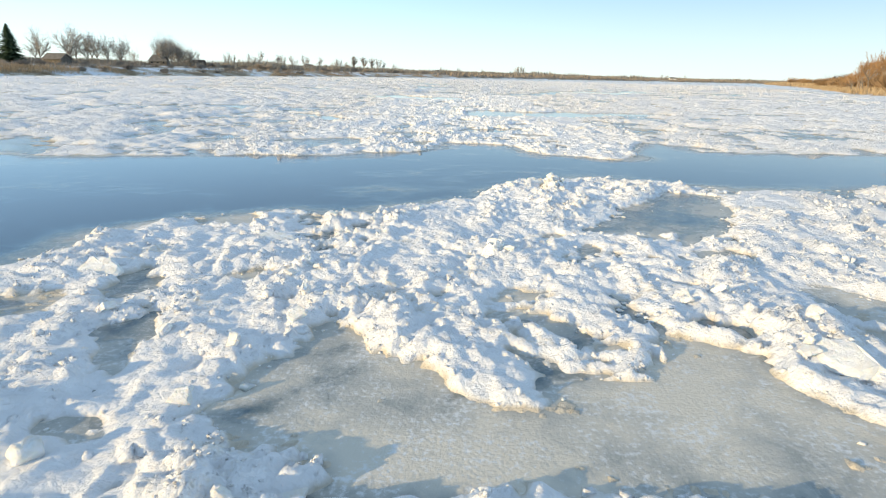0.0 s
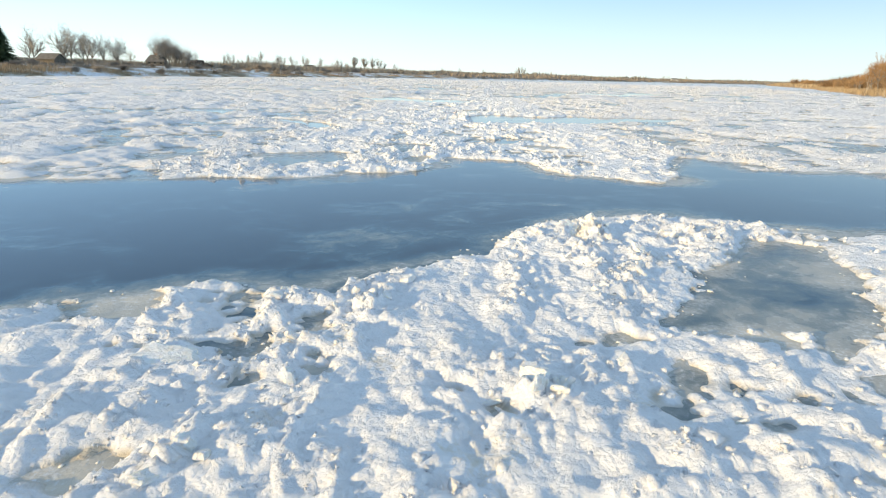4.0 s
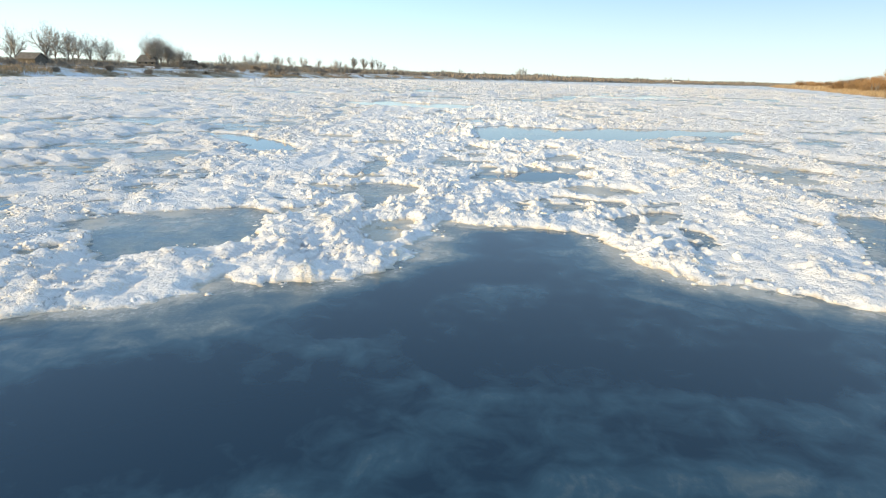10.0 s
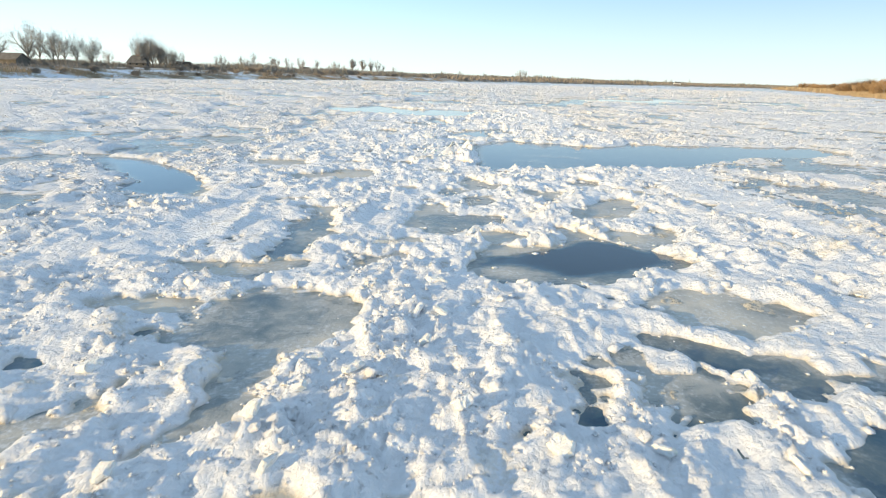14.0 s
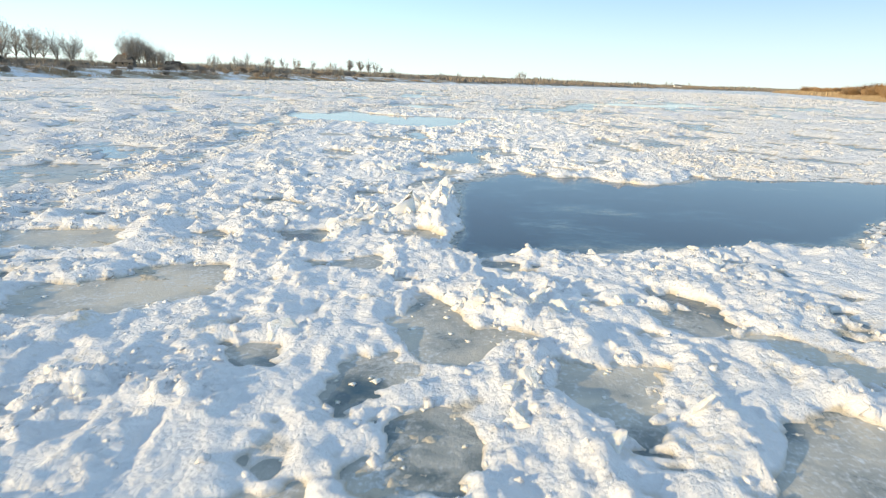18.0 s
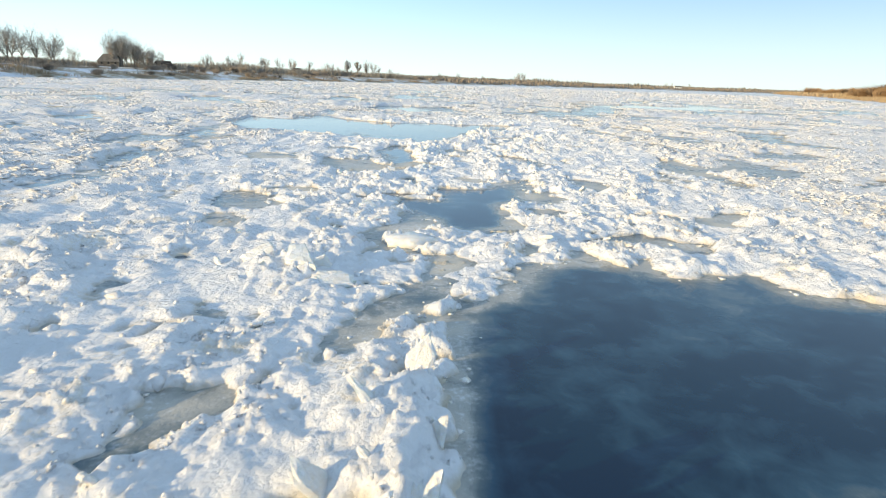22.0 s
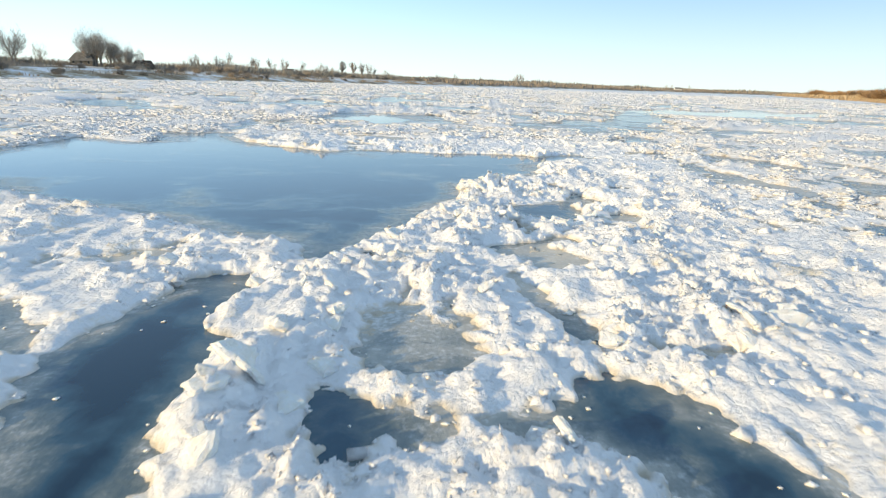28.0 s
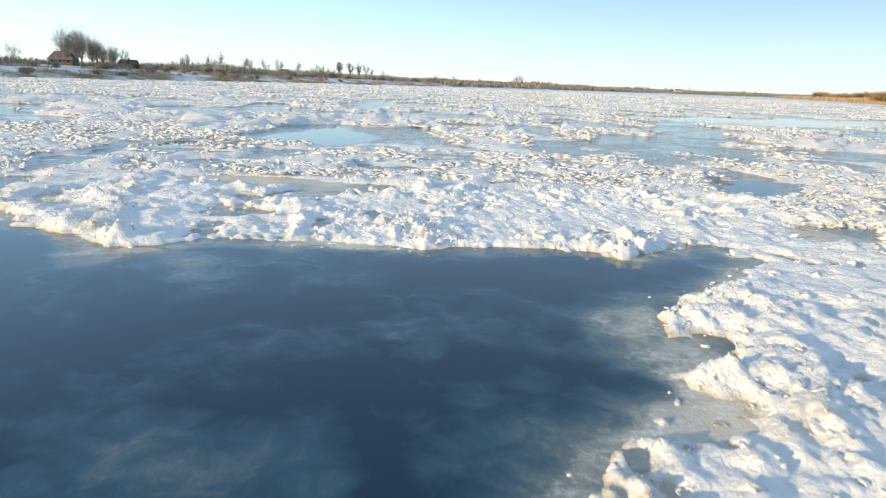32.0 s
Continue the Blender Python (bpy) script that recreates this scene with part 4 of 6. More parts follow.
# ---- mesh helpers ----
def link_mesh(name, verts, faces, mat, parent=None, smooth=False):
    me = bpy.data.meshes.new(name)
    me.from_pydata([tuple(map(float, v)) for v in verts], [], faces)
    if smooth:
        me.shade_smooth()
    me.materials.append(mat)
    ob = new(name, me)
    ob.parent = parent
    return ob


def fast_mesh(name, verts, quads, mat, smooth=True):
    """A mesh of quads or triangles from arrays."""
    me = bpy.data.meshes.new(name)
    n, k = quads.shape
    me.vertices.add(len(verts))
    me.vertices.foreach_set("co", np.ascontiguousarray(verts, np.float32).ravel())
    me.loops.add(n * k)
    me.loops.foreach_set("vertex_index", np.ascontiguousarray(quads, np.int32).ravel())
    me.polygons.add(n)
    me.polygons.foreach_set("loop_start", np.arange(0, n * k, k, dtype=np.int32))
    me.update(calc_edges=True)
    if smooth:
        me.shade_smooth()
    me.materials.append(mat)
    return new(name, me)


def sheet(name, xs, ys, z, mat, keep=None, smooth=True, wet=None):
    """A height field over the grid xs by ys; xs may drift with y and is then a grid itself."""
    gx, gy = np.meshgrid(xs, ys) if xs.ndim == 1 else (xs, ys)
    ny, nx = gx.shape
    idx = np.arange(nx * ny).reshape(ny, nx)
    quads = np.stack([idx[:-1, :-1], idx[:-1, 1:], idx[1:, 1:], idx[1:, :-1]], -1).reshape(-1, 4)
    verts = np.stack([gx.ravel(), gy.ravel(), z.ravel()], 1)
    if keep is not None:
        k = keep.ravel()
        quads = quads[k[quads].any(1)]
        used = np.zeros(len(verts), bool)
        used[quads] = True
        quads = (np.cumsum(used) - 1)[quads]
        verts = verts[used]
        wet = None if wet is None else wet.ravel()[used]
    ob = fast_mesh(name, verts, quads, mat, smooth)
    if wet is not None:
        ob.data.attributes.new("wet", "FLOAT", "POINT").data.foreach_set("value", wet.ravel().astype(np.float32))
    return ob


def spaced(start, stop, first, grow):
    """Steps from start to stop that widen with the distance from start."""
    out, d = [start], first
    sign = 1 if stop > start else -1
    while abs(out[-1] - start) < abs(stop - start):
        out.append(out[-1] + sign * d)
        d = first + grow * abs(out[-1] - start)
    out[-1] = stop
    return np.array(out)


# ---- the frozen river ----
# thin ice between the floes, one level sheet from bank to bank
ix = np.concatenate([spaced(-9, -900, 0.25, 0.06)[::-1][:-1], np.arange(-9, 12, 0.25), spaced(12, 1300, 0.25, 0.06)])
iy = np.concatenate([np.array([-400.0, -150, -60, -25, -10, -4]), np.arange(-1, 94, 0.25), spaced(94, 2600, 0.2, 0.05)])
gx, gy = np.meshgrid(ix, iy)
dark = pool_distance(gx, gy, ("dark", "frost"))
frost = pool_distance(gx, gy, ("frost",))
blue = pool_distance(gx, gy, ("blue",))
grey = pool_distance(gx, gy, ("grey",))
slush = 0.62 + 0.36 * vnoise(gx / 1.2, gy / 1.9, 91)
slush += (0.88 + 0.22 * vnoise(gx / 0.6, gy / 1.0, 92) - slush) * step(0.25, -0.1, grey)
slush += (0.47 + 0.16 * vnoise(gx / 0.8, gy / 1.4, 93) + 0.25 * np.exp(np.minimum(blue, 0) / 0.25) - slush) * step(0.2, -0.2, blue)
clear = -0.08 + 0.10 * step(0.0, 0.5, vnoise(gx / 2.6, gy / 1.6, 94)) * (frost < 0) + 0.74 * np.exp(-((np.minimum(dark, 0) / (np.where(frost < 0, 0.72, 0.30) * (1 + 0.65 * vnoise(gx / 1.7, gy / 2.1, 95)))) ** 2))
for amount, p in VEILS:
    clear = np.maximum(clear, amount * step(0.45, -0.45, outline_distance(gx, gy, [p], 0.8)))
slush += (clear - slush) * step(0.05, -0.2, dark)
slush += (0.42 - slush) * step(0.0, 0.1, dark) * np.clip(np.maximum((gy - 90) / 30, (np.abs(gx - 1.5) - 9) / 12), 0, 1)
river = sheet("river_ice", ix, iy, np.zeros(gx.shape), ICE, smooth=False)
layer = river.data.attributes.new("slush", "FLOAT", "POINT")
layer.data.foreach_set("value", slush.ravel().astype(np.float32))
tagged(river, "thin dark river ice with grey slush and frost", "river ice", kind="structure")

# the rubble near the flight line, then to both sides, then up the river
DRIFT = 0.036                                            # the flight line's slant across the river
RUBBLE = "snow-covered broken ice rubble frozen over the river"
side = spaced(2.6, 8.6, 0.034, 0.014)
cu = np.concatenate([-side[::-1], np.arange(-2.57, 2.59, 0.034), side])
gx, gy = np.meshgrid(cu, np.arange(2.4, 92.01, 0.044))
gx = gx + DRIFT * gy
z, d = rubble(gx, gy)
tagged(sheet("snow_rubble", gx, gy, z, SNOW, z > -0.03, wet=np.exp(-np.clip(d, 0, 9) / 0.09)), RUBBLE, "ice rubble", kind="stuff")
sy = np.concatenate([np.arange(-30, 2.4, 0.9), np.arange(2.4, 92.01, 0.115)])
for us in (spaced(-8.57, -138, 0.10, 0.02)[::-1], spaced(8.57, 160, 0.10, 0.02)):
    gx, gy = np.meshgrid(us, sy)
    gx = gx + DRIFT * gy
    z, d = rubble(gx, gy, 1)
    z = z * (1 + 0.4 * step(9, 30, np.abs(us)))[None]
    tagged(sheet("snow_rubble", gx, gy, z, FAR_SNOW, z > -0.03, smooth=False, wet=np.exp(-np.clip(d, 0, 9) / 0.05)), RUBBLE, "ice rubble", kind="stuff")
gx, gy = np.meshgrid(np.arange(-8.6, 8.7, 0.5), np.arange(-30, 2.6, 0.5))
gx = gx + DRIFT * gy
tagged(sheet("snow_rubble", gx, gy, rubble(gx, gy, 1)[0], SNOW), RUBBLE, "ice rubble", kind="stuff")
fx = np.concatenate([spaced(-10, -700, 0.2, 0.02)[::-1][:-1], np.arange(-10, 14, 0.2), spaced(14, 1100, 0.2, 0.02)])
fy = spaced(91.95, 2200, 0.12, 0.013)
gx, gy = np.meshgrid(fx, fy)
z, d = far_rubble(gx, gy)
tagged(sheet("far_snow_rubble", fx, fy, z, FAR_SNOW, z > -0.03, smooth=False), "distant white ice rubble up the river", "ice rubble", kind="stuff")


# ---- loose blocks and slabs of ice ----
rng = np.random.default_rng(7)


def chunk_shape(seed, flat=0.6):
    r = np.random.default_rng(seed)
    c = np.array([(x, y, z) for z in (-1, 1) for y in (-1, 1) for x in (-1, 1)], float) * (1, 1, flat) * 0.5
    c += r.uniform(-0.24, 0.24, c.shape) * (1, 1, flat)
    c[4:, :2] *= r.uniform(0.45, 1.0)
    q = [(0, 2, 3, 1), (4, 5, 7, 6), (0, 1, 5, 4), (2, 6, 7, 3), (0, 4, 6, 2), (1, 3, 7, 5)]
    t = []
    for a, b, e, f in q:
        t += [(a, b, e), (a, e, f)] if r.random() < 0.5 else [(a, b, f), (b, e, f)]
    return c, np.array(t)


def turned(rx, ry, rz):
    return np.array(Euler((rx, ry, rz)).to_matrix())


count = 90000
px, py = rng.uniform(-9.5, 12.5, count), rng.uniform(2.6, 96, count)
pz, pd = rubble(px[None], py[None])
pz, pd = pz[0], pd[0]
clumped = np.clip(roughness(px, py)[0], 0, 1)
chosen = np.flatnonzero((pd > 0.0) & (rng.uniform(0, 1, count) < 0.24 * clumped**2 + 0.16 * np.exp(-(((pd - 0.16) / 0.14) ** 2))))
shapes = [chunk_shape(s) for s in range(14)]
corners = np.array([c for c, _ in shapes])
sides = np.array([t for _, t in shapes])
which = np.arange(len(chosen)) % 14
m = len(chosen)
size = np.minimum(0.028 + 0.026 * rng.gamma(1.3, 1.0, m), 0.17)
a1, a2, a3 = rng.normal(0, 0.6, m), rng.normal(0, 0.6, m), rng.uniform(0, 6.3, m)
w = corners[which] * size[:, None, None]
for axis, ang in ((0, a1), (1, a2), (2, a3)):
    i, j = (axis + 1) % 3, (axis + 2) % 3
    ca, sa = np.cos(ang)[:, None], np.sin(ang)[:, None]
    u, v = w[:, :, i].copy(), w[:, :, j].copy()
    w[:, :, i], w[:, :, j] = u * ca - v * sa, u * sa + v * ca
w += np.stack([px[chosen], py[chosen], np.maximum(pz[chosen], 0.0) - 0.05 * size], 1)[:, None]
tris = sides[which] + (np.arange(m) * 8)[:, None, None]
tagged(fast_mesh("loose_ice_lumps", w.reshape(-1, 3), tris.reshape(-1, 3), SNOW, smooth=False), "small loose lumps of snow and ice on the rubble", "ice lumps", kind="stuff")


def scatter(name, x, y, z, size, mat, label, category, seed, tip=0.5, flat=1.0, wide=1.0, shard=False):
    """Many small angular lumps in one mesh."""
    r = np.random.default_rng(seed)
    m = len(x)
    which = np.arange(m) % 14
    if shard:
        w = (np.array([(0.6, 0, -0.3), (-0.35, 0.5, -0.3), (-0.35, -0.5, -0.3), (0, 0, 0.6)]) + r.uniform(-0.3, 0.3, (m, 4, 3))) * size[:, None, None]
    else:
        w = corners[which] * size[:, None, None]
    for axis, ang in ((0, r.normal(0, tip, m)), (1, r.normal(0, tip, m)), (2, r.uniform(0, 6.3, m))):
        i, j = (axis + 1) % 3, (axis + 2) % 3
        ca, sa = np.cos(ang)[:, None], np.sin(ang)[:, None]
        u, v = w[:, :, i].copy(), w[:, :, j].copy()
        w[:, :, i], w[:, :, j] = u * ca - v * sa, u * sa + v * ca
    w *= (wide, 1.0, flat)
    w += np.stack([x, y, z], 1)[:, None]
    if shard:
        tris = np.array([(0, 2, 1), (0, 1, 3), (1, 2, 3), (2, 0, 3)]) + (np.arange(m) * 4)[:, None, None]
    else:
        tris = sides[which] + (np.arange(m) * 8)[:, None, None]
    return tagged(fast_mesh(name, w.reshape(-1, 3), tris.reshape(-1, 3), mat, smooth=False), label, category, kind="stuff")


# half-drowned slush lumps along the edges of the openings
wet = np.flatnonzero((pd < 0.06) & (pd > -0.4) & (rng.uniform(0, 1, count) < 0.3 * np.exp(pd / 0.13) * (0.3 + step(-0.1, 0.4, fbm(px / 1.2, py / 1.2, 2, 841)))))
scatter("slush_lumps", px[wet], py[wet], np.zeros(len(wet)) + 0.004, np.minimum(0.02 + 0.02 * rng.gamma(1.4, 1.0, len(wet)), 0.11), SLAB, "half-drowned lumps of cream slush at the water's edge", "slush", 21, 0.4, 0.35)
# crumbs of snow strewn over the rubble
cn = 200000
qx, qy = rng.uniform(-7.0, 10.0, cn), rng.uniform(2.6, 90, cn)
qz, qd = rubble(qx[None], qy[None])
qz, qd = qz[0], qd[0]
on = (qd > 0.02) & (rng.uniform(0, 1, cn) < 0.75 * step(0.35, 0.9, roughness(qx, qy)[0]))
scatter("snow_crumbs", qx[on], qy[on], np.maximum(qz[on], 0) + 0.004, np.minimum(0.014 + 0.011 * rng.gamma(1.3, 1.0, on.sum()), 0.055), SNOW, "small angular crumbs of snow strewn over the rubble", "snow crumbs", 24, 0.5, 0.8, 1.2, True)
# coarser lumps to both sides and up the river
fn = 560000
dist = 12 * (420 / 12) ** rng.uniform(0, 1, fn)
across = rng.uniform(-0.85, 0.85, fn) * dist
upto = rng.uniform(0, 78, fn)
lx, ly = 1.5 + across, upto + dist
keep = ((np.abs(across) > 8.5) | (ly > 93)) & (lx > -118) & (lx < 110 + 0.4 * (ly - 160))
lx, ly, dist = lx[keep], ly[keep], dist[keep]
ld = np.minimum(pool_distance(lx, ly), np.where(ly > 100, (0.07 + 0.25 * fbm(lx / 50.0, ly / 60.0, 3, 177) - fbm(lx / 4.5, ly / 5.0, 4, 151)) * 2.2, small_pools(lx, ly)))
on = (ld > 0.02) & (fbm(lx / 2.0, ly / 3.0, 3, 871) > -0.3)
lx, ly, dist = lx[on], ly[on], dist[on]
ls = (0.032 + 0.0019 * dist) * rng.uniform(0.4, 1.3, len(lx))
lz = np.where(ly < 92, np.maximum(rubble(lx[None], ly[None], 1)[0][0], 0), 0.10) + 0.1 * ls
scatter("far_ice_lumps", lx, ly, lz, ls, SNOW, "broken lumps of snow and ice farther off on the river", "ice lumps", 23, 0.35, 0.42, 2.0, True)


def slab_mesh(seed, long=1.0, thick=0.16, worn=False):
    """An irregular broken plate with worn upper and lower edges."""
    r = np.random.default_rng(1000 + seed)
    m = int(r.integers(4, 7))
    ang = np.sort(np.linspace(0, 2 * math.pi, m, endpoint=False) + r.uniform(-0.5, 0.5, m))
    main = np.stack([np.cos(ang) * long, np.sin(ang)], 1) * r.uniform(0.34, 0.62, m)[:, None]
    ring = []
    for p, q in zip(main, np.roll(main, -1, 0)):
        ring += [p, p + (q - p) * r.uniform(0.25, 0.42) + r.uniform(-0.035, 0.035, 2), p + (q - p) * r.uniform(0.58, 0.75) + r.uniform(-0.035, 0.035, 2)]
    ring, n = np.array(ring), 3 * m
    levels = [(-0.5, 0.84), (-0.25, 1.0), (0.2, 0.97), (0.5, 0.78)]
    v = [(*(ring[k] * s * r.uniform(0.90, 1.06)), h * thick * r.uniform(0.8, 1.2) + 0.02 * math.sin(3 * ring[k][0])) for h, s in levels for k in range(n)]
    v += [(0, 0, -0.5 * thick), (r.uniform(-0.1, 0.1), r.uniform(-0.1, 0.1), 0.56 * thick)]
    f = [(a * n + k, a * n + (k + 1) % n, (a + 1) * n + (k + 1) % n, (a + 1) * n + k) for a in range(3) for k in range(n)]
    f += [((k + 1) % n, k, 4 * n) for k in range(n)] + [(3 * n + k, 3 * n + (k + 1) % n, 4 * n + 1) for k in range(n)]
    me = bpy.data.meshes.new("ice_slab")
    me.from_pydata([tuple(map(float, p)) for p in v], [], f)
    if worn:
        me.shade_smooth()
    me.materials.append(SLAB)
    return me


def ground_at(x, y):
    return float(rubble(np.array([[x]]), np.array([[y]]))[0][0, 0])


def slab(x, y, size, tip, lean, turn, label, seed, long=1.0, thick=0.16, lift=0.08):
    size, tip, lean = 0.8 * size, 0.8 * tip, 0.8 * lean
    ob = new("ice_slab", slab_mesh(seed, long, thick, thick > 0.3))
    ob.matrix_world = pose(x, y, max(ground_at(x, y) - 0.03, 0.0) + lift * size * abs(math.sin(radians(max(abs(tip), abs(lean))))) + 0.2 * thick * size, tip, lean, turn) @ Matrix.Diagonal((size, size, size, 1))
    return tagged(ob, label, "ice slab", "ice slabs in the rubble")


STANDING = "creamy translucent ice slab standing upright in the snow rubble"
TILTED = "tilted slab of cream river ice frozen into the rubble"
FLAT = "flat plate of pale ice lying on the rubble"
slab(0.95, 47.5, 0.42, 55, 0, 120, STANDING, 2)
slab(0.6, 48.7, 0.60, 48, -12, 15, TILTED, 3)
slab(-3.0, 10.2, 0.75, 14, 6, 10, FLAT, 4, 1.5)
slab(0.9, 9.8, 0.50, 58, 8, -30, STANDING, 5, 1, 0.3)
slab(6.0, 70.7, 0.62, 16, -10, -15, TILTED, 6, 1.3)
slab(3.3, 75.4, 0.75, -38, 14, 30, TILTED, 7, 1.1, 0.14)
slab(0.8, 35.8, 0.52, 6, 3, 4, FLAT, 8, 1.3, 0.14)
slab(-0.6, 41.6, 0.55, 22, -16, 60, TILTED, 9)
slab(2.3, 42.5, 0.58, 40, 10, 10, TILTED, 10)
slab(2.9, 42.5, 0.55, 60, -8, -20, STANDING, 11)
slab(3.9, 42.9, 0.40, 52, 20, 70, STANDING, 12, 1, 0.25)
slab(-0.1, 58.7, 0.60, 24, 10, 20, TILTED, 13)
slab(0.95, 56.2, 0.75, 5, 4, 8, "long white floe with rounded edges in an open channel", 14, 1.7, 0.32)
slab(-3.2, 3.9, 0.40, 30, 30, 10, "rounded cream lump of ice on the snow", 15, 1, 0.55)
slab(-1.1, 3.6, 0.42, 12, -8, 40, FLAT, 16)
slab(-5.1, 8.3, 0.75, 32, 14, -20, TILTED, 17, 1.4)
slab(2.5, 16.0, 0.60, 40, 10, 30, TILTED, 18)
slab(3.4, 28.3, 0.42, 74, 8, 100, STANDING, 19)
slab(-1.2, 54.6, 0.66, 28, -18, 30, TILTED, 20)
slab(-0.5, 54.25, 0.72, 18, 16, -25, TILTED, 21, 1.2)
slab(0.0, 53.9, 0.60, 14, 6, 10, FLAT, 22, 1.4)
slab(5.5, 76.4, 0.66, 20, 12, 25, TILTED, 23, 1.2, 0.24)
slab(4.0, 75.5, 0.30, 58, 20, 45, STANDING, 24)
slab(4.7, 75.4, 0.36, 48, -14, 80, STANDING, 25, 1, 0.3)
slab(5.6, 81.9, 0.36, 22, 10, 10, FLAT, 26)
slab(7.7, 86.9, 0.50, 10, 14, 0, TILTED, 27, 1.4)
slab(0.6, 69.3, 0.50, 36, 12, 60, TILTED, 28)
slab(-1.0, 46.9, 0.46, 34, -10, -30, TILTED, 29)
slab(5.3, 25.3, 0.42, 50, 14, 20, STANDING, 30, 1, 0.3)
slab(-0.7, 25.0, 0.52, 4, 3, 5, FLAT, 31, 1.4, 0.12)
slab(4.5, 5.8, 0.85, 22, 10, -35, TILTED, 32, 1.3)



def fin(x, y, wide, high, turn, lean, seed):
    """A pointed plate of ice on edge, thick at its foot and worn thin at its tip."""
    r = np.random.default_rng(seed)
    v, f, rows, cols = [], [], 7, 7
    for side in (-1, 1):
        for i in range(rows):
            h = i / (rows - 1)
            for j in range(cols):
                c = j / (cols - 1) * 2 - 1
                reach = (1 - h) ** 0.75 * (0.5 + 0.06 * math.sin(5 * h)) + 0.03
                thick = 0.06 * (1 - 0.75 * h) * (1 - 0.6 * c * c)
                v.append((wide * (c * reach + 0.3 * h * h) + r.normal(0, 0.022) * wide, side * thick + 0.05 * c * h + r.normal(0, 0.006), high * (h * (1 - 0.25 * c * c * h) - 0.12) + r.normal(0, 0.018) * high))
    n = rows * cols
    for i in range(rows - 1):
        for j in range(cols - 1):
            a = i * cols + j
            f += [(a, a + 1, a + cols + 1, a + cols), (n + a, n + a + cols, n + a + cols + 1, n + a + 1)]
        f += [(i * cols, (i + 1) * cols, n + (i + 1) * cols, n + i * cols), (i * cols + cols - 1, n + i * cols + cols - 1, n + (i + 1) * cols + cols - 1, (i + 1) * cols + cols - 1)]
    top = (rows - 1) * cols
    f += [(top + j, top + j + 1, n + top + j + 1, n + top + j) for j in range(cols - 1)]
    ob = link_mesh("ice_slab", v, f, SLAB, smooth=True)
    ob.matrix_world = pose(x, y, max(ground_at(x, y), 0.0), lean, 0, turn)
    return tagged(ob, "large pointed fin of cream ice standing on the ridge", "ice slab", "ice slabs in the rubble")


fin(0.42, 47.6, 0.62, 0.62, 14, 14, 61)
fin(0.95, 47.4, 0.36, 0.26, -40, -34, 62)
fin(-0.55, 47.75, 0.34, 0.32, 60, 10, 63)
fin(1.2, 48.9, 0.16, 0.42, 40, 6, 64)
fin(1.45, 48.75, 0.14, 0.36, 10, -8, 65)

# tall blades standing along the ridge beside the open water
for x, y, size, lean, turn, seed in ((1.12, 48.9, 0.62, -72, 20, 41), (1.45, 49.2, 0.5, -78, -10, 42), (0.95, 49.3, 0.42, -66, 40, 43), (0.7, 49.6, 0.5, -55, 150, 44), (1.5, 50.3, 0.42, -70, 15, 45), (0.9, 50.6, 0.5, -48, 170, 46),
                                     (0.5, 48.4, 0.5, -60, 100, 47), (1.3, 47.8, 0.45, -70, 30, 48), (1.3, 51.2, 0.45, -52, 60, 49)):
    ob = new("ice_slab", slab_mesh(seed, 1.9, 0.2))
    size *= 0.62
    ob.matrix_world = pose(x, y, ground_at(x, y) + 0.16 * size, 12, lean, turn) @ Matrix.Diagonal((size, size, size, 1))
    tagged(ob, "tall pointed blade of cream ice standing on a ridge", "ice slab", "ice slabs in the rubble")

# pressure ridges: rows of plates shoved up on edge
RIDGES = [(0.55, 47.4, 1.4, 51.0, 22, 0.24), (-0.4, 47.4, 0.7, 47.9, 12, 0.30), (0.45, 67.3, 0.75, 70.2, 12, 0.26), (1.2, 42.5, 3.9, 42.9, 14, 0.26), (2.6, 75.3, 4.6, 75.7, 12, 0.28),
          (1.6, 15.8, 3.4, 16.2, 10, 0.24), (0.0, 9.4, 1.8, 10.2, 10, 0.24), (-1.6, 54.6, 0.2, 54.0, 10, 0.28), (4.8, 76.2, 6.2, 76.6, 7, 0.28), (5.2, 70.6, 6.8, 70.9, 7, 0.26), (2.7, 78.7, 4.0, 79.1, 14, 0.26), (4.0, 79.1, 4.9, 78.0, 12, 0.24)]
for ax, ay, bx, by, many, big in RIDGES:
    for k in range(many):
        s = rng.uniform(0, 1)
        x, y = ax + (bx - ax) * s + rng.normal(0, 0.22), ay + (by - ay) * s + rng.normal(0, 0.2)
        if float(shore(np.array([[x]]), np.array([[y]]))[0, 0]) < 0.06:
            continue
        upright = rng.uniform(0, 1) < 0.45
        slab(x, y, big * rng.uniform(0.6, 1.7), rng.uniform(45, 80) * rng.choice((-1, 1)) if upright else rng.normal(0, 24), rng.normal(0, 18), rng.uniform(0, 360),
             STANDING if upright else TILTED, 300 + int(rng.integers(0, 40)), rng.uniform(0.9, 1.4), rng.uniform(0.14, 0.3))

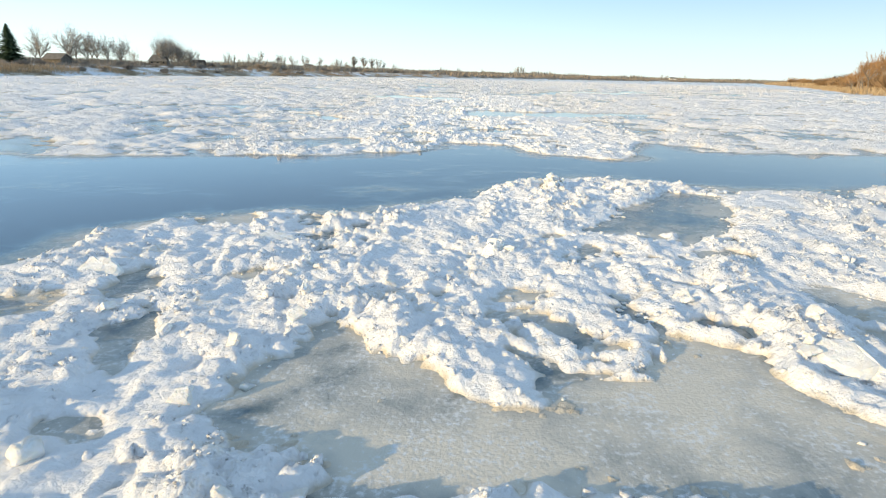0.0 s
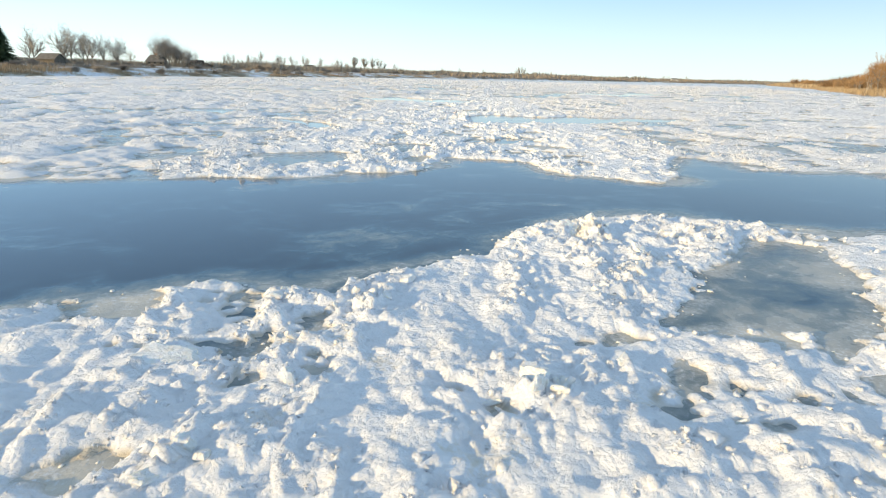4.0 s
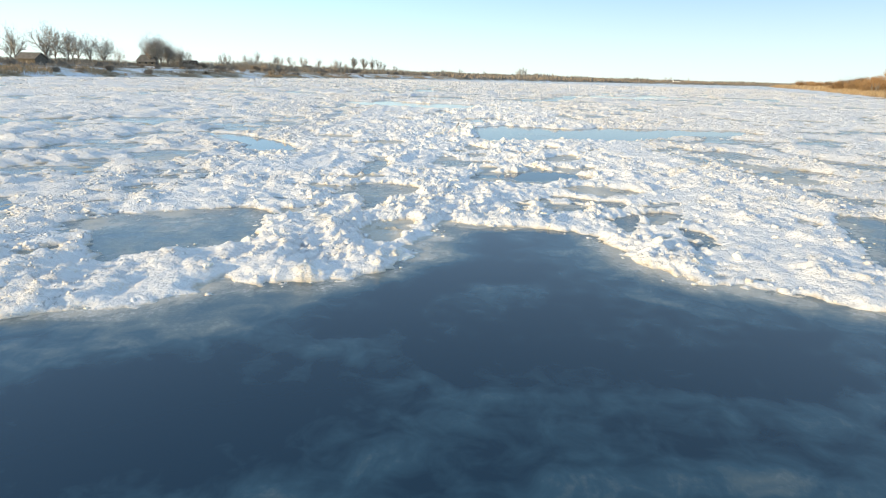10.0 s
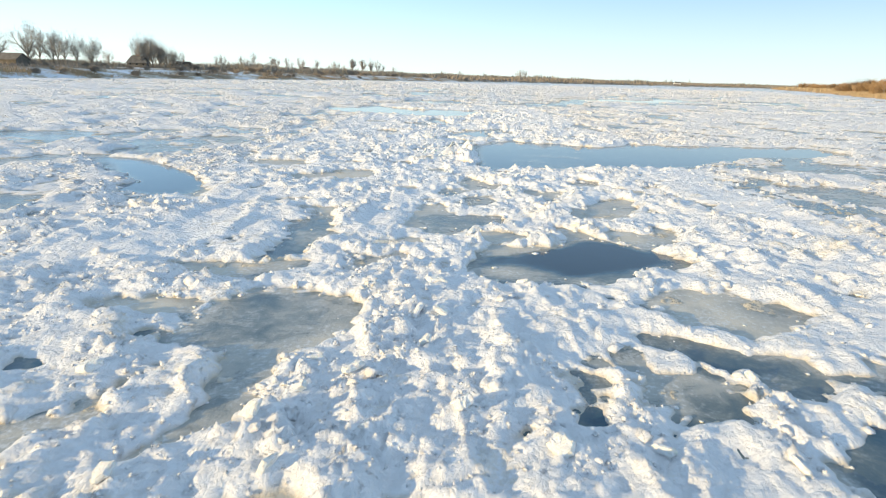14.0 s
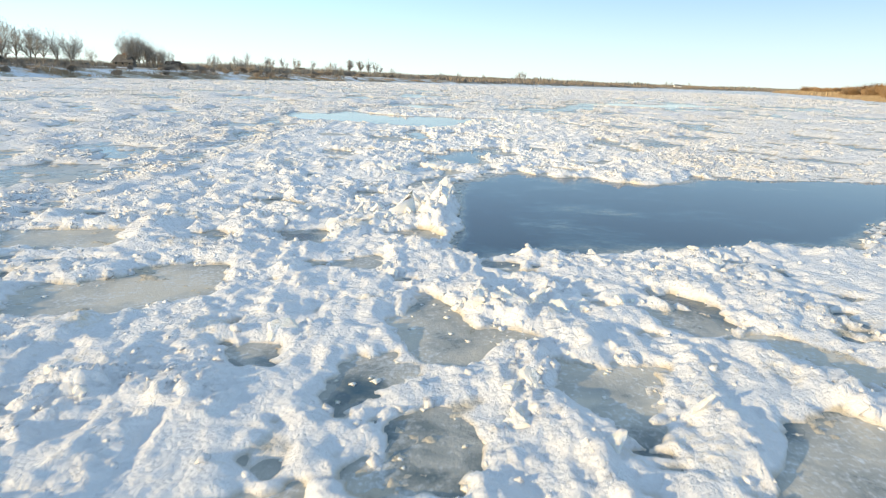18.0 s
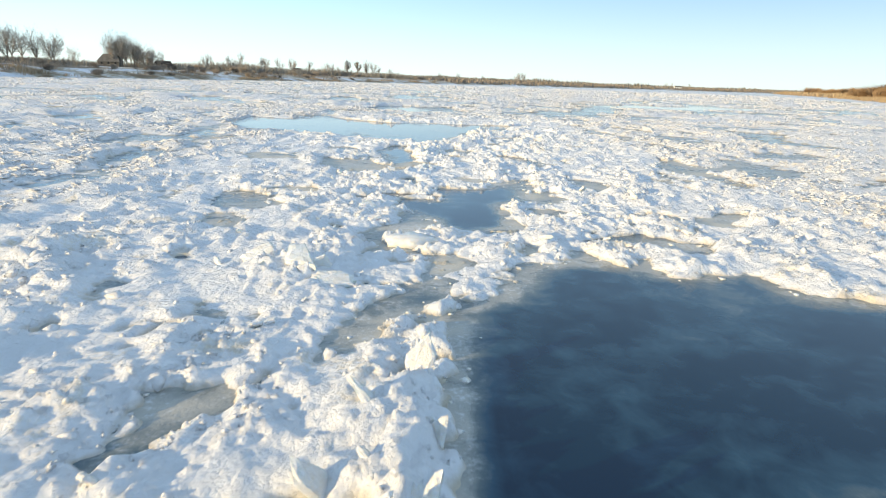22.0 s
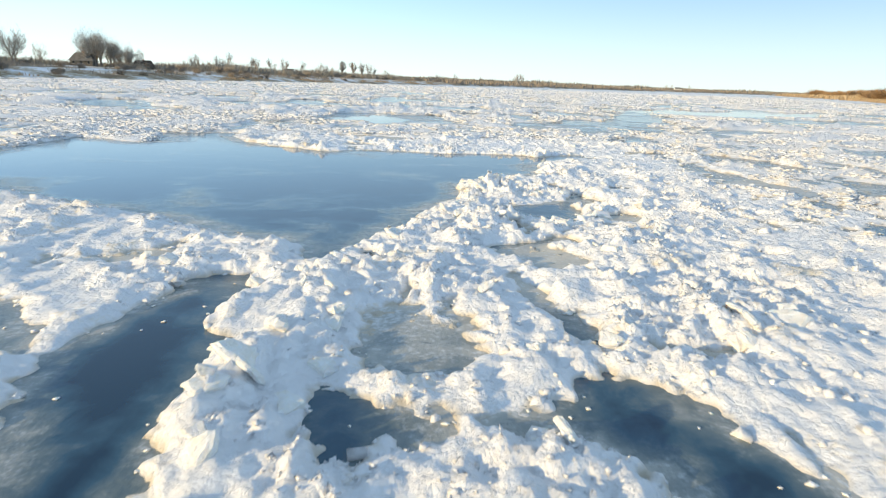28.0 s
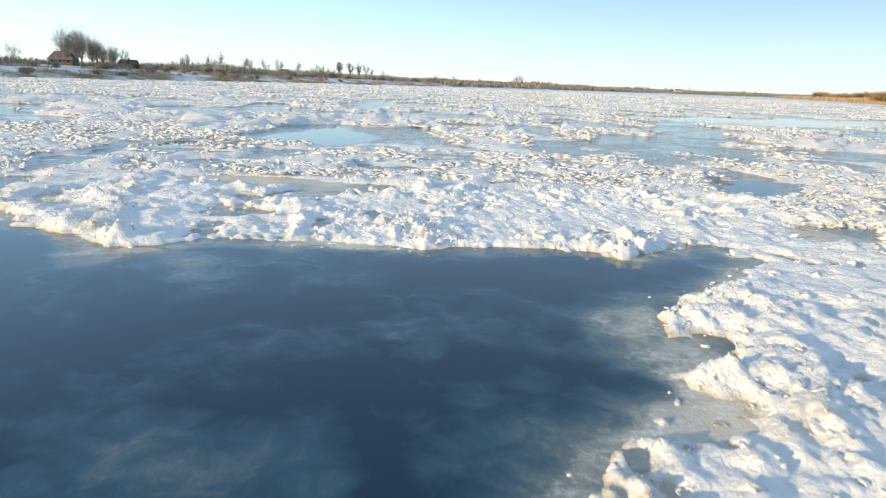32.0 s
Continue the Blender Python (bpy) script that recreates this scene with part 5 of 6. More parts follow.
BLOCK_MESHES = [slab_mesh(200 + k, 1.0 + 0.12 * (k % 4), 0.22 + 0.07 * (k % 3)) for k in range(12)]
placed = 0
for i in rng.permutation(count)[:9000]:
    if placed >= 260:
        break
    if pd[i] < 0.12 or clumped[i] < 0.45 or not -4.5 < px[i] - 0.035 * py[i] < 5.0:
        continue
    size = float(rng.uniform(0.12, 0.28))
    ob = new("ice_block", BLOCK_MESHES[placed % 12])
    ob.matrix_world = pose(px[i], py[i], pz[i] + 0.1 * size, rng.normal(0, 30), rng.normal(0, 30), rng.uniform(0, 360)) @ Matrix.Diagonal((size, size, size, 1))
    tagged(ob, "broken block of cream ice jutting out of the snow", "ice block", "ice blocks in the rubble")
    placed += 1


# ---- banks ----
LEFT_EDGE = [(-150, -420), (-140, -60), (-128, 90), (-121, 180), (-113, 245), (-100, 300), (-86, 370), (-62, 520), (-5, 720), (150, 1000), (480, 1420), (1000, 1800), (1700, 2150)]
RIGHT_EDGE = [(80, -420), (88, 40), (118, 160), (140, 215), (182, 292), (222, 372), (262, 442), (330, 590), (470, 880), (640, 1240), (830, 1560), (1100, 1900), (1500, 2200)]


def along(points, gap):
    """Points along a line at even steps, with the unit vector along it."""
    out = []
    p = [Vector(a) for a in points]
    for a, b in zip(p, p[1:]):
        n = max(1, int((b - a).length / gap))
        out += [(a.lerp(b, k / n), (b - a).normalized()) for k in range(n)]
    return out + [(p[-1], (p[-1] - p[-2]).normalized())]


def bank_heights(u, s, low):
    """Heights of the bank u metres behind the ice edge, at s along it, for arrays."""
    rise = np.interp(u, [0, 1.5, 5, 14, 30, 60, 200, 900], [-0.2, 0.5, 1.3, 2.6, 3.6, 4.2, 4.6, 6.0]) * low
    return rise + 0.45 * fbm(s / 22.0, u / 9.0, 3, 501) * np.minimum(1.0, u / 4)


def bank_height(u, s, low):
    return float(bank_heights(np.array([float(u)]), np.array([float(s)]), low)[0])


OFFSETS = (0, 1.5, 3, 5, 8, 11, 14, 19, 25, 32, 42, 60, 90, 150, 300, 900)


def bank(name, edge, side, low, label):
    line = along(edge, 6.0)
    verts, faces, m = [], [], len(OFFSETS)
    for k, (p, way) in enumerate(line):
        out = Vector((-way.y, way.x)) * side
        jag = 1.2 * float(fbm(np.array([k * 0.35]), np.array([3.0]), 3, 511)[0])
        for u in OFFSETS:
            q = p + out * (u + (jag if u < 60 else 0))
            verts.append((q.x, q.y, bank_height(u, k * 6.0, low)))
    for k in range(len(line) - 1):
        for j in range(m - 1):
            a, b, c, e = k * m + j, (k + 1) * m + j, (k + 1) * m + j + 1, k * m + j + 1
            faces.append((a, b, c, e) if side < 0 else (a, e, c, b))
    ob = link_mesh(name, verts, faces, BANK, smooth=True)
    return tagged(ob, label, "river bank", kind="structure")


bank("ground_left_bank", LEFT_EDGE, 1, 1.0, "river bank with snow patches and dry brown grass")
bank("ground_right_bank", RIGHT_EDGE, -1, 0.55, "low river bank with dry golden grass")
fieldm = link_mesh("ground", [(-4500, -3000, -0.6), (4500, -3000, -0.6), (4500, 4800, -0.6), (-4500, 4800, -0.6)], [(0, 1, 2, 3)], FIELD)
tagged(fieldm, "flat winter fields reaching to the horizon", "ground", kind="structure")


def bank_spot(line, side, s, u, low):
    k = min(int(s / 6.0), len(line) - 1)
    p, way = line[k]
    q = p + Vector((-way.y, way.x)) * side * u + way * (s - 6.0 * k)
    return q.x, q.y, bank_height(u, s, low)


LEFT_LINE, RIGHT_LINE = along(LEFT_EDGE, 6.0), along(RIGHT_EDGE, 6.0)


def stems(name, spots, mat, label, category, kind="stuff", parent=None):
    """Upright tapering blades: each spot is x, y, z, height, width, lean."""
    s = np.array(spots)
    n = len(s)
    r = np.random.default_rng(len(name) + n)
    ang = r.uniform(0, math.pi, n)
    dx, dy = np.cos(ang) * s[:, 4], np.sin(ang) * s[:, 4]
    lx, ly = r.normal(0, 1, n) * s[:, 5] * s[:, 3], r.normal(0, 1, n) * s[:, 5] * s[:, 3]
    low, mid, top = s[:, 2] - 0.15, s[:, 2] + 0.55 * s[:, 3], s[:, 2] + s[:, 3]
    x, y = s[:, 0], s[:, 1]
    v = np.stack([np.stack([x - dx * 0.7, y - dy * 0.7, low], 1), np.stack([x + dx * 0.7, y + dy * 0.7, low], 1),
                  np.stack([x - dx + lx * 0.5, y - dy + ly * 0.5, mid], 1), np.stack([x + dx + lx * 0.5, y + dy + ly * 0.5, mid], 1),
                  np.stack([x + lx, y + ly, top], 1)], 1).reshape(-1, 3)
    b = np.arange(n)[:, None] * 5
    t = np.concatenate([b + (0, 1, 3), b + (0, 3, 2), b + (2, 3, 4)])
    ob = fast_mesh(name, v, t, mat, smooth=False)
    ob.parent = parent
    return tagged(ob, label, category, kind=kind) if kind else ob


def belt(line, side, low, s0, s1, u0, u1, n, h0, h1, w0, w1, lean, seed, clump=25.0, cut=-0.2):
    """Random blades over a stretch of bank, in drifts."""
    r = np.random.default_rng(seed)
    s, u = r.uniform(s0, s1, 4 * n), r.uniform(u0, u1, 4 * n)
    c = fbm(s / clump, u / clump, 3, seed)
    some = np.flatnonzero(c >= cut)[:n]
    s, u, c = s[some], u[some], c[some]
    at = np.array([(*p, *way) for p, way in line])
    k = np.minimum((s / 6.0).astype(int), len(line) - 1)
    p, on = at[k], s - 6.0 * k
    m = len(s)
    return np.stack([p[:, 0] - p[:, 3] * side * u + p[:, 2] * on, p[:, 1] + p[:, 2] * side * u + p[:, 3] * on, bank_heights(u, s, low),
                     r.uniform(h0, h1, m) * (0.75 + 0.8 * np.maximum(c, 0)), r.uniform(w0, w1, m), np.full(m, lean)], 1)


def left_s(y):
    """Distance along the left edge at which it passes y."""
    ys = [p.y for p, _ in LEFT_LINE]
    return 6.0 * int(np.searchsorted(ys, y))


def right_s(y):
    ys = [p.y for p, _ in RIGHT_LINE]
    return 6.0 * int(np.searchsorted(ys, y))


# dry reeds and willow scrub along both banks
stems("reed_bed", belt(LEFT_LINE, 1, 1.0, left_s(60), left_s(232), 2, 15, 9000, 0.8, 1.6, 0.03, 0.08, 0.12, 601, 14, -0.3), REED, "tan dry reeds along the water's edge", "reeds")
stems("reed_bed", belt(LEFT_LINE, 1, 1.0, left_s(232), left_s(800), 2, 9, 3000, 0.4, 0.9, 0.05, 0.14, 0.2, 602, 16, 0.2), REED, "tan dry reeds along the water's edge", "reeds")
stems("willow_scrub", belt(LEFT_LINE, 1, 1.0, left_s(140), left_s(262), 16, 46, 5000, 0.8, 1.6, 0.03, 0.08, 0.3, 603, 12, -0.1), WILLOW, "brown leafless willow scrub on the bank", "scrub")
stems("willow_scrub", belt(LEFT_LINE, 1, 1.0, left_s(262), left_s(900), 5, 30, 2600, 0.7, 1.6, 0.06, 0.16, 0.3, 604, 10, 0.22), WILLOW, "brown leafless willow scrub on the bank", "scrub")
stems("brush_belt", belt(LEFT_LINE, 1, 1.0, left_s(140), left_s(270), 45, 100, 14000, 1.6, 3.4, 0.05, 0.12, 0.4, 605, 30, -0.25), BRUSH, "grey-brown brush behind the bank", "brush")
stems("brush_belt", belt(LEFT_LINE, 1, 1.0, left_s(270), left_s(460), 70, 150, 14000, 1.8, 3.6, 0.06, 0.16, 0.4, 611, 40, -0.25), BRUSH, "grey-brown brush behind the bank", "brush")
stems("brush_belt", belt(LEFT_LINE, 1, 1.0, left_s(420), left_s(1000), 50, 140, 24000, 3.0, 7.0, 0.08, 0.25, 0.35, 606, 40, -0.35), BRUSH, "grey-brown brush behind the bank", "brush")
stems("far_brush", belt(LEFT_LINE, 1, 1.0, left_s(760), left_s(2100), 3, 60, 12000, 2.0, 5.0, 0.4, 1.3, 0.1, 607, 60, -0.4), WILLOW, "low brown scrub along the far bank", "brush")
stems("far_brush", belt(LEFT_LINE, 1, 1.0, left_s(900), left_s(2100), 60, 260, 9000, 5.0, 9.0, 0.5, 1.8, 0.1, 608, 80, -0.3), BRUSH, "low brown scrub along the far bank", "brush")
stems("reed_bed", belt(RIGHT_LINE, -1, 0.55, right_s(90), right_s(520), 0.5, 26, 26000, 0.8, 1.7, 0.04, 0.12, 0.1, 609, 20, -0.5), SUN_GOLD_REED, "dry reeds tinted sunlit gold on the low bank", "reeds")
stems("reed_bed", belt(RIGHT_LINE, -1, 0.55, right_s(500), right_s(2100), 0.5, 50, 12000, 2.0, 4.0, 0.2, 0.7, 0.1, 610, 40, -0.5), SUN_GOLD_REED, "dry reeds tinted sunlit gold on the low bank", "reeds")


# ---- shrubs and trees ----
def tube(v, f, a, b, ra, rb, sides=3):
    way = (b - a).normalized()
    side = way.orthogonal().normalized()
    up = way.cross(side)
    base = len(v)
    for p, r in ((a, ra), (b, rb)):
        v += [p + (side * math.cos(2 * math.pi * k / sides) + up * math.sin(2 * math.pi * k / sides)) * r for k in range(sides)]
    f += [(base + k, base + (k + 1) % sides, base + sides + (k + 1) % sides, base + sides + k) for k in range(sides)]


def tree_meshes(seed, height=14.0, spread=0.5, fans=(5, 4, 4, 3, 3), clear=0.22, bark=None, twig=None, thin=0.02):
    """A leafless tree: the trunk with its limbs, and the crown of branches that fork again and again into fine twigs."""
    r = random.Random(seed)
    tv, tf, cv, cf = [], [], [], []

    def blade(p, q, wide):
        ang = r.uniform(0, math.pi)
        for k in range(2):
            off = Vector((math.cos(ang + 1.57 * k), math.sin(ang + 1.57 * k), 0)) * wide
            b = len(cv)
            cv.extend([p - off, p + off, q])
            cf.append((b, b + 1, b + 2))

    def grow(p, way, length, thick, level):
        v, f = (tv, tf) if level < 2 else (cv, cf)
        bend = (3, 3, 2, 2, 1, 1)[level]
        for k in range(bend):
            way = (way + Vector((r.gauss(0, 1), r.gauss(0, 1), r.gauss(0, 0.6))) * (0.05 + 0.05 * level) + Vector((0, 0, 0.03 * level))).normalized()
            q = p + way * (length / bend)
            out = (q.x**2 + q.y**2) / (0.36 * height) ** 2 + ((q.z - 0.58 * height) / (0.44 * height)) ** 2
            if level > 0 and out > 1 and q.z > 0.3 * height:      # the crown keeps to a rounded outline
                if level > 2:
                    blade(p, p + way * (length / bend) * 0.5, thin)
                    return
                q = p + way * (length / bend) * 0.45
            if level < 4:
                tube(v, f, p, q, thick * (1 - 0.4 * k / bend), thick * (1 - 0.4 * (k + 1) / bend), (7, 5, 3, 3)[level])
            else:
                blade(p, q, max(thick, thin))
            if 1 <= level < 4 and k < bend - 1:
                fork(q, way, length * 0.5, thick * 0.4, level, 2 if level == 1 else 1, 1.7)
            p = q
        if level < len(fans):
            fork(p, way, length * (1.3 if level < 1 else 0.76), thick * 0.6, level, fans[level], 1.0)

    def fork(p, way, length, thick, level, many, wide):
        turn = r.uniform(0, 2 * math.pi)
        side = way.orthogonal().normalized()
        other = way.cross(side)
        for k in range(many):
            ang = turn + 2 * math.pi * (k + r.uniform(-0.3, 0.3)) / many
            tilt = spread * wide * r.uniform(0.35, 1.35)
            grow(p, (way * math.cos(tilt) + (side * math.cos(ang) + other * math.sin(ang)) * math.sin(tilt)).normalized(), length * r.uniform(0.62, 1.15) * (1.12 - 0.22 * tilt), thick, level + 1)

    grow(Vector((0, 0, -0.3)), Vector((r.gauss(0, 0.05), r.gauss(0, 0.05), 1)).normalized(), height * clear, height * 0.021, 0)
    high = max(p.z for p in cv)
    out = []
    for nm, v, f, mat in (("trunk", tv, tf, bark or BARK), ("crown", cv, cf, twig or TWIG)):
        me = bpy.data.meshes.new(nm)
        me.from_pydata([tuple(p * (height / high)) for p in v], [], f)
        me.materials.append(mat)
        out.append(me)
    return out


TREES = {
    "broad": tree_meshes(3, 13.0, 0.62),
    "broad_b": tree_meshes(8, 13.0, 0.55),
    "ash": tree_meshes(14, 13.0, 0.5, clear=0.26),
    "tall": tree_meshes(21, 15.0, 0.42, clear=0.16),
    "poplar": tree_meshes(33, 15.0, 0.2, clear=0.2, thin=0.06),
    "birch": tree_meshes(41, 14.0, 0.42, (4, 4, 3, 3), 0.35, BIRCH, SUN_GOLD_TWIG, 0.06),
    "golden": tree_meshes(47, 14.0, 0.55, (4, 4, 3, 3), 0.25, None, SUN_GOLD_TWIG, 0.06),
    "far": tree_meshes(55, 12.0, 0.6, (4, 4, 3, 3), thin=0.08),
}


def tree(kind, x, y, z, size, turn, label, group="bare trees along the bank", category="tree", wide=1.0):
    ob = new("tree")
    ob.empty_display_size = 0.3
    for me in TREES[kind]:
        c = new(me.name.split(".")[0], me)
        c.parent = ob
    ob.matrix_world = pose(x, y, z, 0, 0, turn) @ Matrix.Diagonal((size * wide, size * wide, size, 1))
    return tagged(ob, label, category, group)


LONE = "leafless broad tree standing alone on the snowy bank"
ROW = "tall leafless tree in a row behind the reeds"
GROVE = "dense leafless tree beside the old log house"
for kind, x, y, tall, turn in (("broad_b", -159.3, 240, 13.2, 20), ("ash", -163.5, 244, 9.5, 80), ("ash", -145.4, 237, 13.8, 140), ("broad_b", -150.0, 243, 9.0, 10), ("ash", -158.2, 262, 12.6, 60), ("broad_b", -155.0, 266, 12.9, 200),
                               ("ash", -151.6, 263, 12.6, 260), ("ash", -157.0, 276, 12.8, 310), ("broad_b", -153.4, 279, 13.2, 95), ("broad", -148.3, 279, 12.2, 15), ("ash", -150.6, 284, 11.4, 130)):
    tree(kind, x, y, 3.4, tall / 11.2, turn, ROW, wide=1.0)
tree("broad", -154.7, 304, 3.8, 0.74, 40, LONE, wide=0.9)
for k in range(20):
    far = k / 19
    x, y = -157.5 - 5 * far + 3.2 * math.sin(2.4 * k), 340 + 50 * far
    tree(("tall", "ash", "broad_b")[k % 3], x, y, 4.2, (1.42 - 0.6 * far) * (1 + 0.06 * math.sin(5 * k)) * (13 / 15 if k % 3 == 0 else 1), 47 * k, GROVE, wide=0.85)
for k, (x, y, z, s, kind) in enumerate(((-158, 516, 5.0, 0.92, "broad"), (-176, 505, 5.0, 0.7, "broad_b"), (-168, 620, 5.0, 0.85, "broad"), (-160, 640, 5.0, 0.95, "broad"), (-152, 655, 5.0, 1.0, "broad_b"),
                                        (-146, 700, 5.0, 0.95, "ash"), (-128, 700, 5.0, 0.9, "broad"), (-131, 861, 5.0, 1.15, "poplar"), (-118, 861, 5.0, 1.1, "poplar"), (-104, 850, 5.0, 1.2, "tall"),
                                        (-96, 852, 5.0, 1.25, "ash"), (-90, 856, 5.0, 0.9, "broad"), (-145, 800, 5.0, 0.7, "broad_b"), (-200, 560, 5.0, 0.9, "broad"), (-190, 430, 4.8, 0.6, "broad_b"), (-172, 540, 5.0, 0.8, "broad"), (-150, 560, 5.0, 0.8, "broad_b"), (-164, 590, 5.0, 0.9, "ash"), (-140, 610, 5.0, 0.75, "broad"), (-132, 760, 5.0, 0.9, "broad_b"), (-120, 740, 5.0, 0.7, "broad"), (-75, 880, 5.0, 0.8, "broad"))):
    tree(kind if kind in ("poplar", "tall") else "far", x, y, z, s * 1.3, 61 * k, "leafless tree among brown brush on the far bank", "distant bare trees")
for k, (x, y, s) in enumerate(((168, 1500, 2.0), (177, 1505, 2.1), (186, 1500, 1.9), (253, 1500, 1.25), (70, 1200, 1.0), (20, 1050, 1.0), (-10, 1000, 0.9), (215, 1480, 0.8), (420, 1560, 0.9), (536, 1500, 1.0), (560, 1600, 1.1), (380, 1520, 0.8), (660, 1700, 1.2), (300, 1500, 0.8))):
    tree("far", x, y, 5.0, s, 40 * k, "small leafless tree on the far horizon", "trees on the horizon")
rb = random.Random(77)
for k in range(70):
    y = rb.uniform(225, 300)
    x = 140 + 0.545 * (y - 215) + rb.uniform(6, 44)
    tall = float(np.interp(x / y, [0.60, 0.655, 0.69, 0.76], [0.28, 0.45, 0.98, 1.1]))
    tree("birch" if k % 3 == 0 else "golden", x, y, 1.5, tall * rb.uniform(0.85, 1.12), 53 * k, "slender leafless tree lit golden by the low sun", "sunlit trees on the low bank")


def shrub_mesh(seed, mat, n=170):
    """A rounded bush of many thin stems that fan out from its foot."""
    r = np.random.default_rng(seed)
    v, f = [], []
    for k in range(n):
        a, t = r.uniform(0, 6.283), abs(r.normal(0, 0.5))
        way = Vector((math.cos(a) * math.sin(t), math.sin(a) * math.sin(t), math.cos(t)))
        p = Vector((r.normal(0, 0.18), r.normal(0, 0.18), -0.05))
        length = r.uniform(0.6, 1.0)
        q = p + way * length * 0.55
        e = q + (way + Vector((r.normal(0, 0.3), r.normal(0, 0.3), 0.3))).normalized() * length * 0.45
        side = way.orthogonal().normalized() * 0.012
        b = len(v)
        v += [p - side, p + side, q - side * 1.2, q + side * 1.2, e]
        f += [(b, b + 1, b + 3, b + 2), (b + 2, b + 3, b + 4)]
        for _ in range(2):
            w = (way + Vector(r.normal(0, 0.45, 3))).normalized()
            e2 = q + w * length * r.uniform(0.25, 0.5)
            b = len(v)
            v += [q - side, q + side, e2]
            f += [(b, b + 1, b + 2)]
    me = bpy.data.meshes.new("shrub")
    me.from_pydata([tuple(p) for p in v], [], f)
    me.materials.append(mat)
    return me


SHRUBS = [shrub_mesh(700 + k, SUN_GOLD_WILLOW) for k in range(5)]
GREY_SHRUBS = [shrub_mesh(720 + k, WILLOW) for k in range(5)]
rs = random.Random(5)


def shrub(x, y, z, size, label, group, wide=1.0, meshes=SHRUBS):
    ob = new("willow_shrub", meshes[rs.randrange(5)])
    ob.matrix_world = pose(x, y, z, 0, 0, rs.uniform(0, 360)) @ Matrix.Diagonal((size * wide, size * wide, size, 1))
    return tagged(ob, label, "shrub", group)


for k in range(130):
    s = right_s(185 + 330 * (k / 130) ** 1.3) + rs.uniform(-5, 5)
    x, y, z = bank_spot(RIGHT_LINE, -1, s, rs.uniform(12, 50), 0.55)
    shrub(x, y, z - 0.1, rs.uniform(4.5, 8.5), "orange-brown willow shrub in warm sunlight", "willows on the low bank", 1.2)
for k in range(60):
    s = right_s(430) + 12 * k + rs.uniform(-5, 5)
    x, y, z = bank_spot(RIGHT_LINE, -1, s, rs.uniform(20, 90), 0.55)
    shrub(x, y, z - 0.1, rs.uniform(6.0, 12.0), "orange-brown willow shrub in warm sunlight", "willows on the low bank", 1.4)
for k in range(70):
    s = left_s(185) + 4.6 * k + rs.uniform(-4, 4)
    x, y, z = bank_spot(LEFT_LINE, 1, s, rs.uniform(6, 40), 1.0)
    shrub(x, y, z - 0.1, rs.uniform(1.4, 3.0), "bare brown willow shrub on the snowy bank", "willows on the snowy bank", 1.3, GREY_SHRUBS)

for k in range(44):
    s = left_s(320) + 9.5 * k + rs.uniform(-5, 5)
    x, y, z = bank_spot(LEFT_LINE, 1, s, rs.uniform(24, 75), 1.0)
    shrub(x, y, z - 0.1, rs.uniform(2.6, 5.0), "rounded leafless shrub near the old houses", "shrubs near the houses", 1.3, GREY_SHRUBS)


def spruce(x, y, z, height):
    r = random.Random(12)
    ob = new("spruce")
    v, f = [], []
    tube(v, f, Vector((0, 0, -0.3)), Vector((0, 0, height * 0.98)), 0.22, 0.03, 8)
    link_mesh("trunk", v, f, BARK, ob)
    v, f = [], []
    for k in range(900):
        h = (k / 900) ** 0.9
        reach = (1 - h) ** 0.8 * height * 0.34 * r.uniform(0.5, 1.3) + 0.3
        a = r.uniform(0, 6.283)
        out = Vector((math.cos(a), math.sin(a), 0))
        side = Vector((-out.y, out.x, 0))
        root = Vector((0, 0, height * (0.08 + 0.9 * h)))
        for m in range(3):
            w = reach * 0.17 * (1 - 0.22 * m)
            p, q = root + out * reach * m / 3, root + out * reach * (m + 1) / 3
            p.z, q.z = p.z - reach * 0.22 * (m / 3) ** 1.3, q.z - reach * 0.22 * ((m + 1) / 3) ** 1.3 - r.uniform(0, 0.15)
            b = len(v)
            v += [p - side * w, p + side * w, q + side * w * 0.6, q - side * w * 0.6, (p + q) / 2 - Vector((0, 0, 0.2 + 0.25 * w))]
            f += [(b, b + 1, b + 2, b + 3), (b, b + 1, b + 4), (b + 3, b + 2, b + 4)]
    link_mesh("crown", v, f, NEEDLE, ob)
    ob.location = (x, y, z)
    return tagged(ob, "dark green spruce standing behind dry reeds", "spruce tree")


spruce(-148.7, 209.7, 3.4, 13.2)


# ---- houses ----
def box(name, x0, x1, y0, y1, z0, z1, mat, parent, label=""):
    v = [(x, y, z) for z in (z0, z1) for y in (y0, y1) for x in (x0, x1)]
    f = [(0, 2, 3, 1), (4, 5, 7, 6), (0, 1, 5, 4), (2, 6, 7, 3), (0, 4, 6, 2), (1, 3, 7, 5)]
    ob = link_mesh(name, v, f, mat, parent)
    return tagged(ob, label) if label else ob


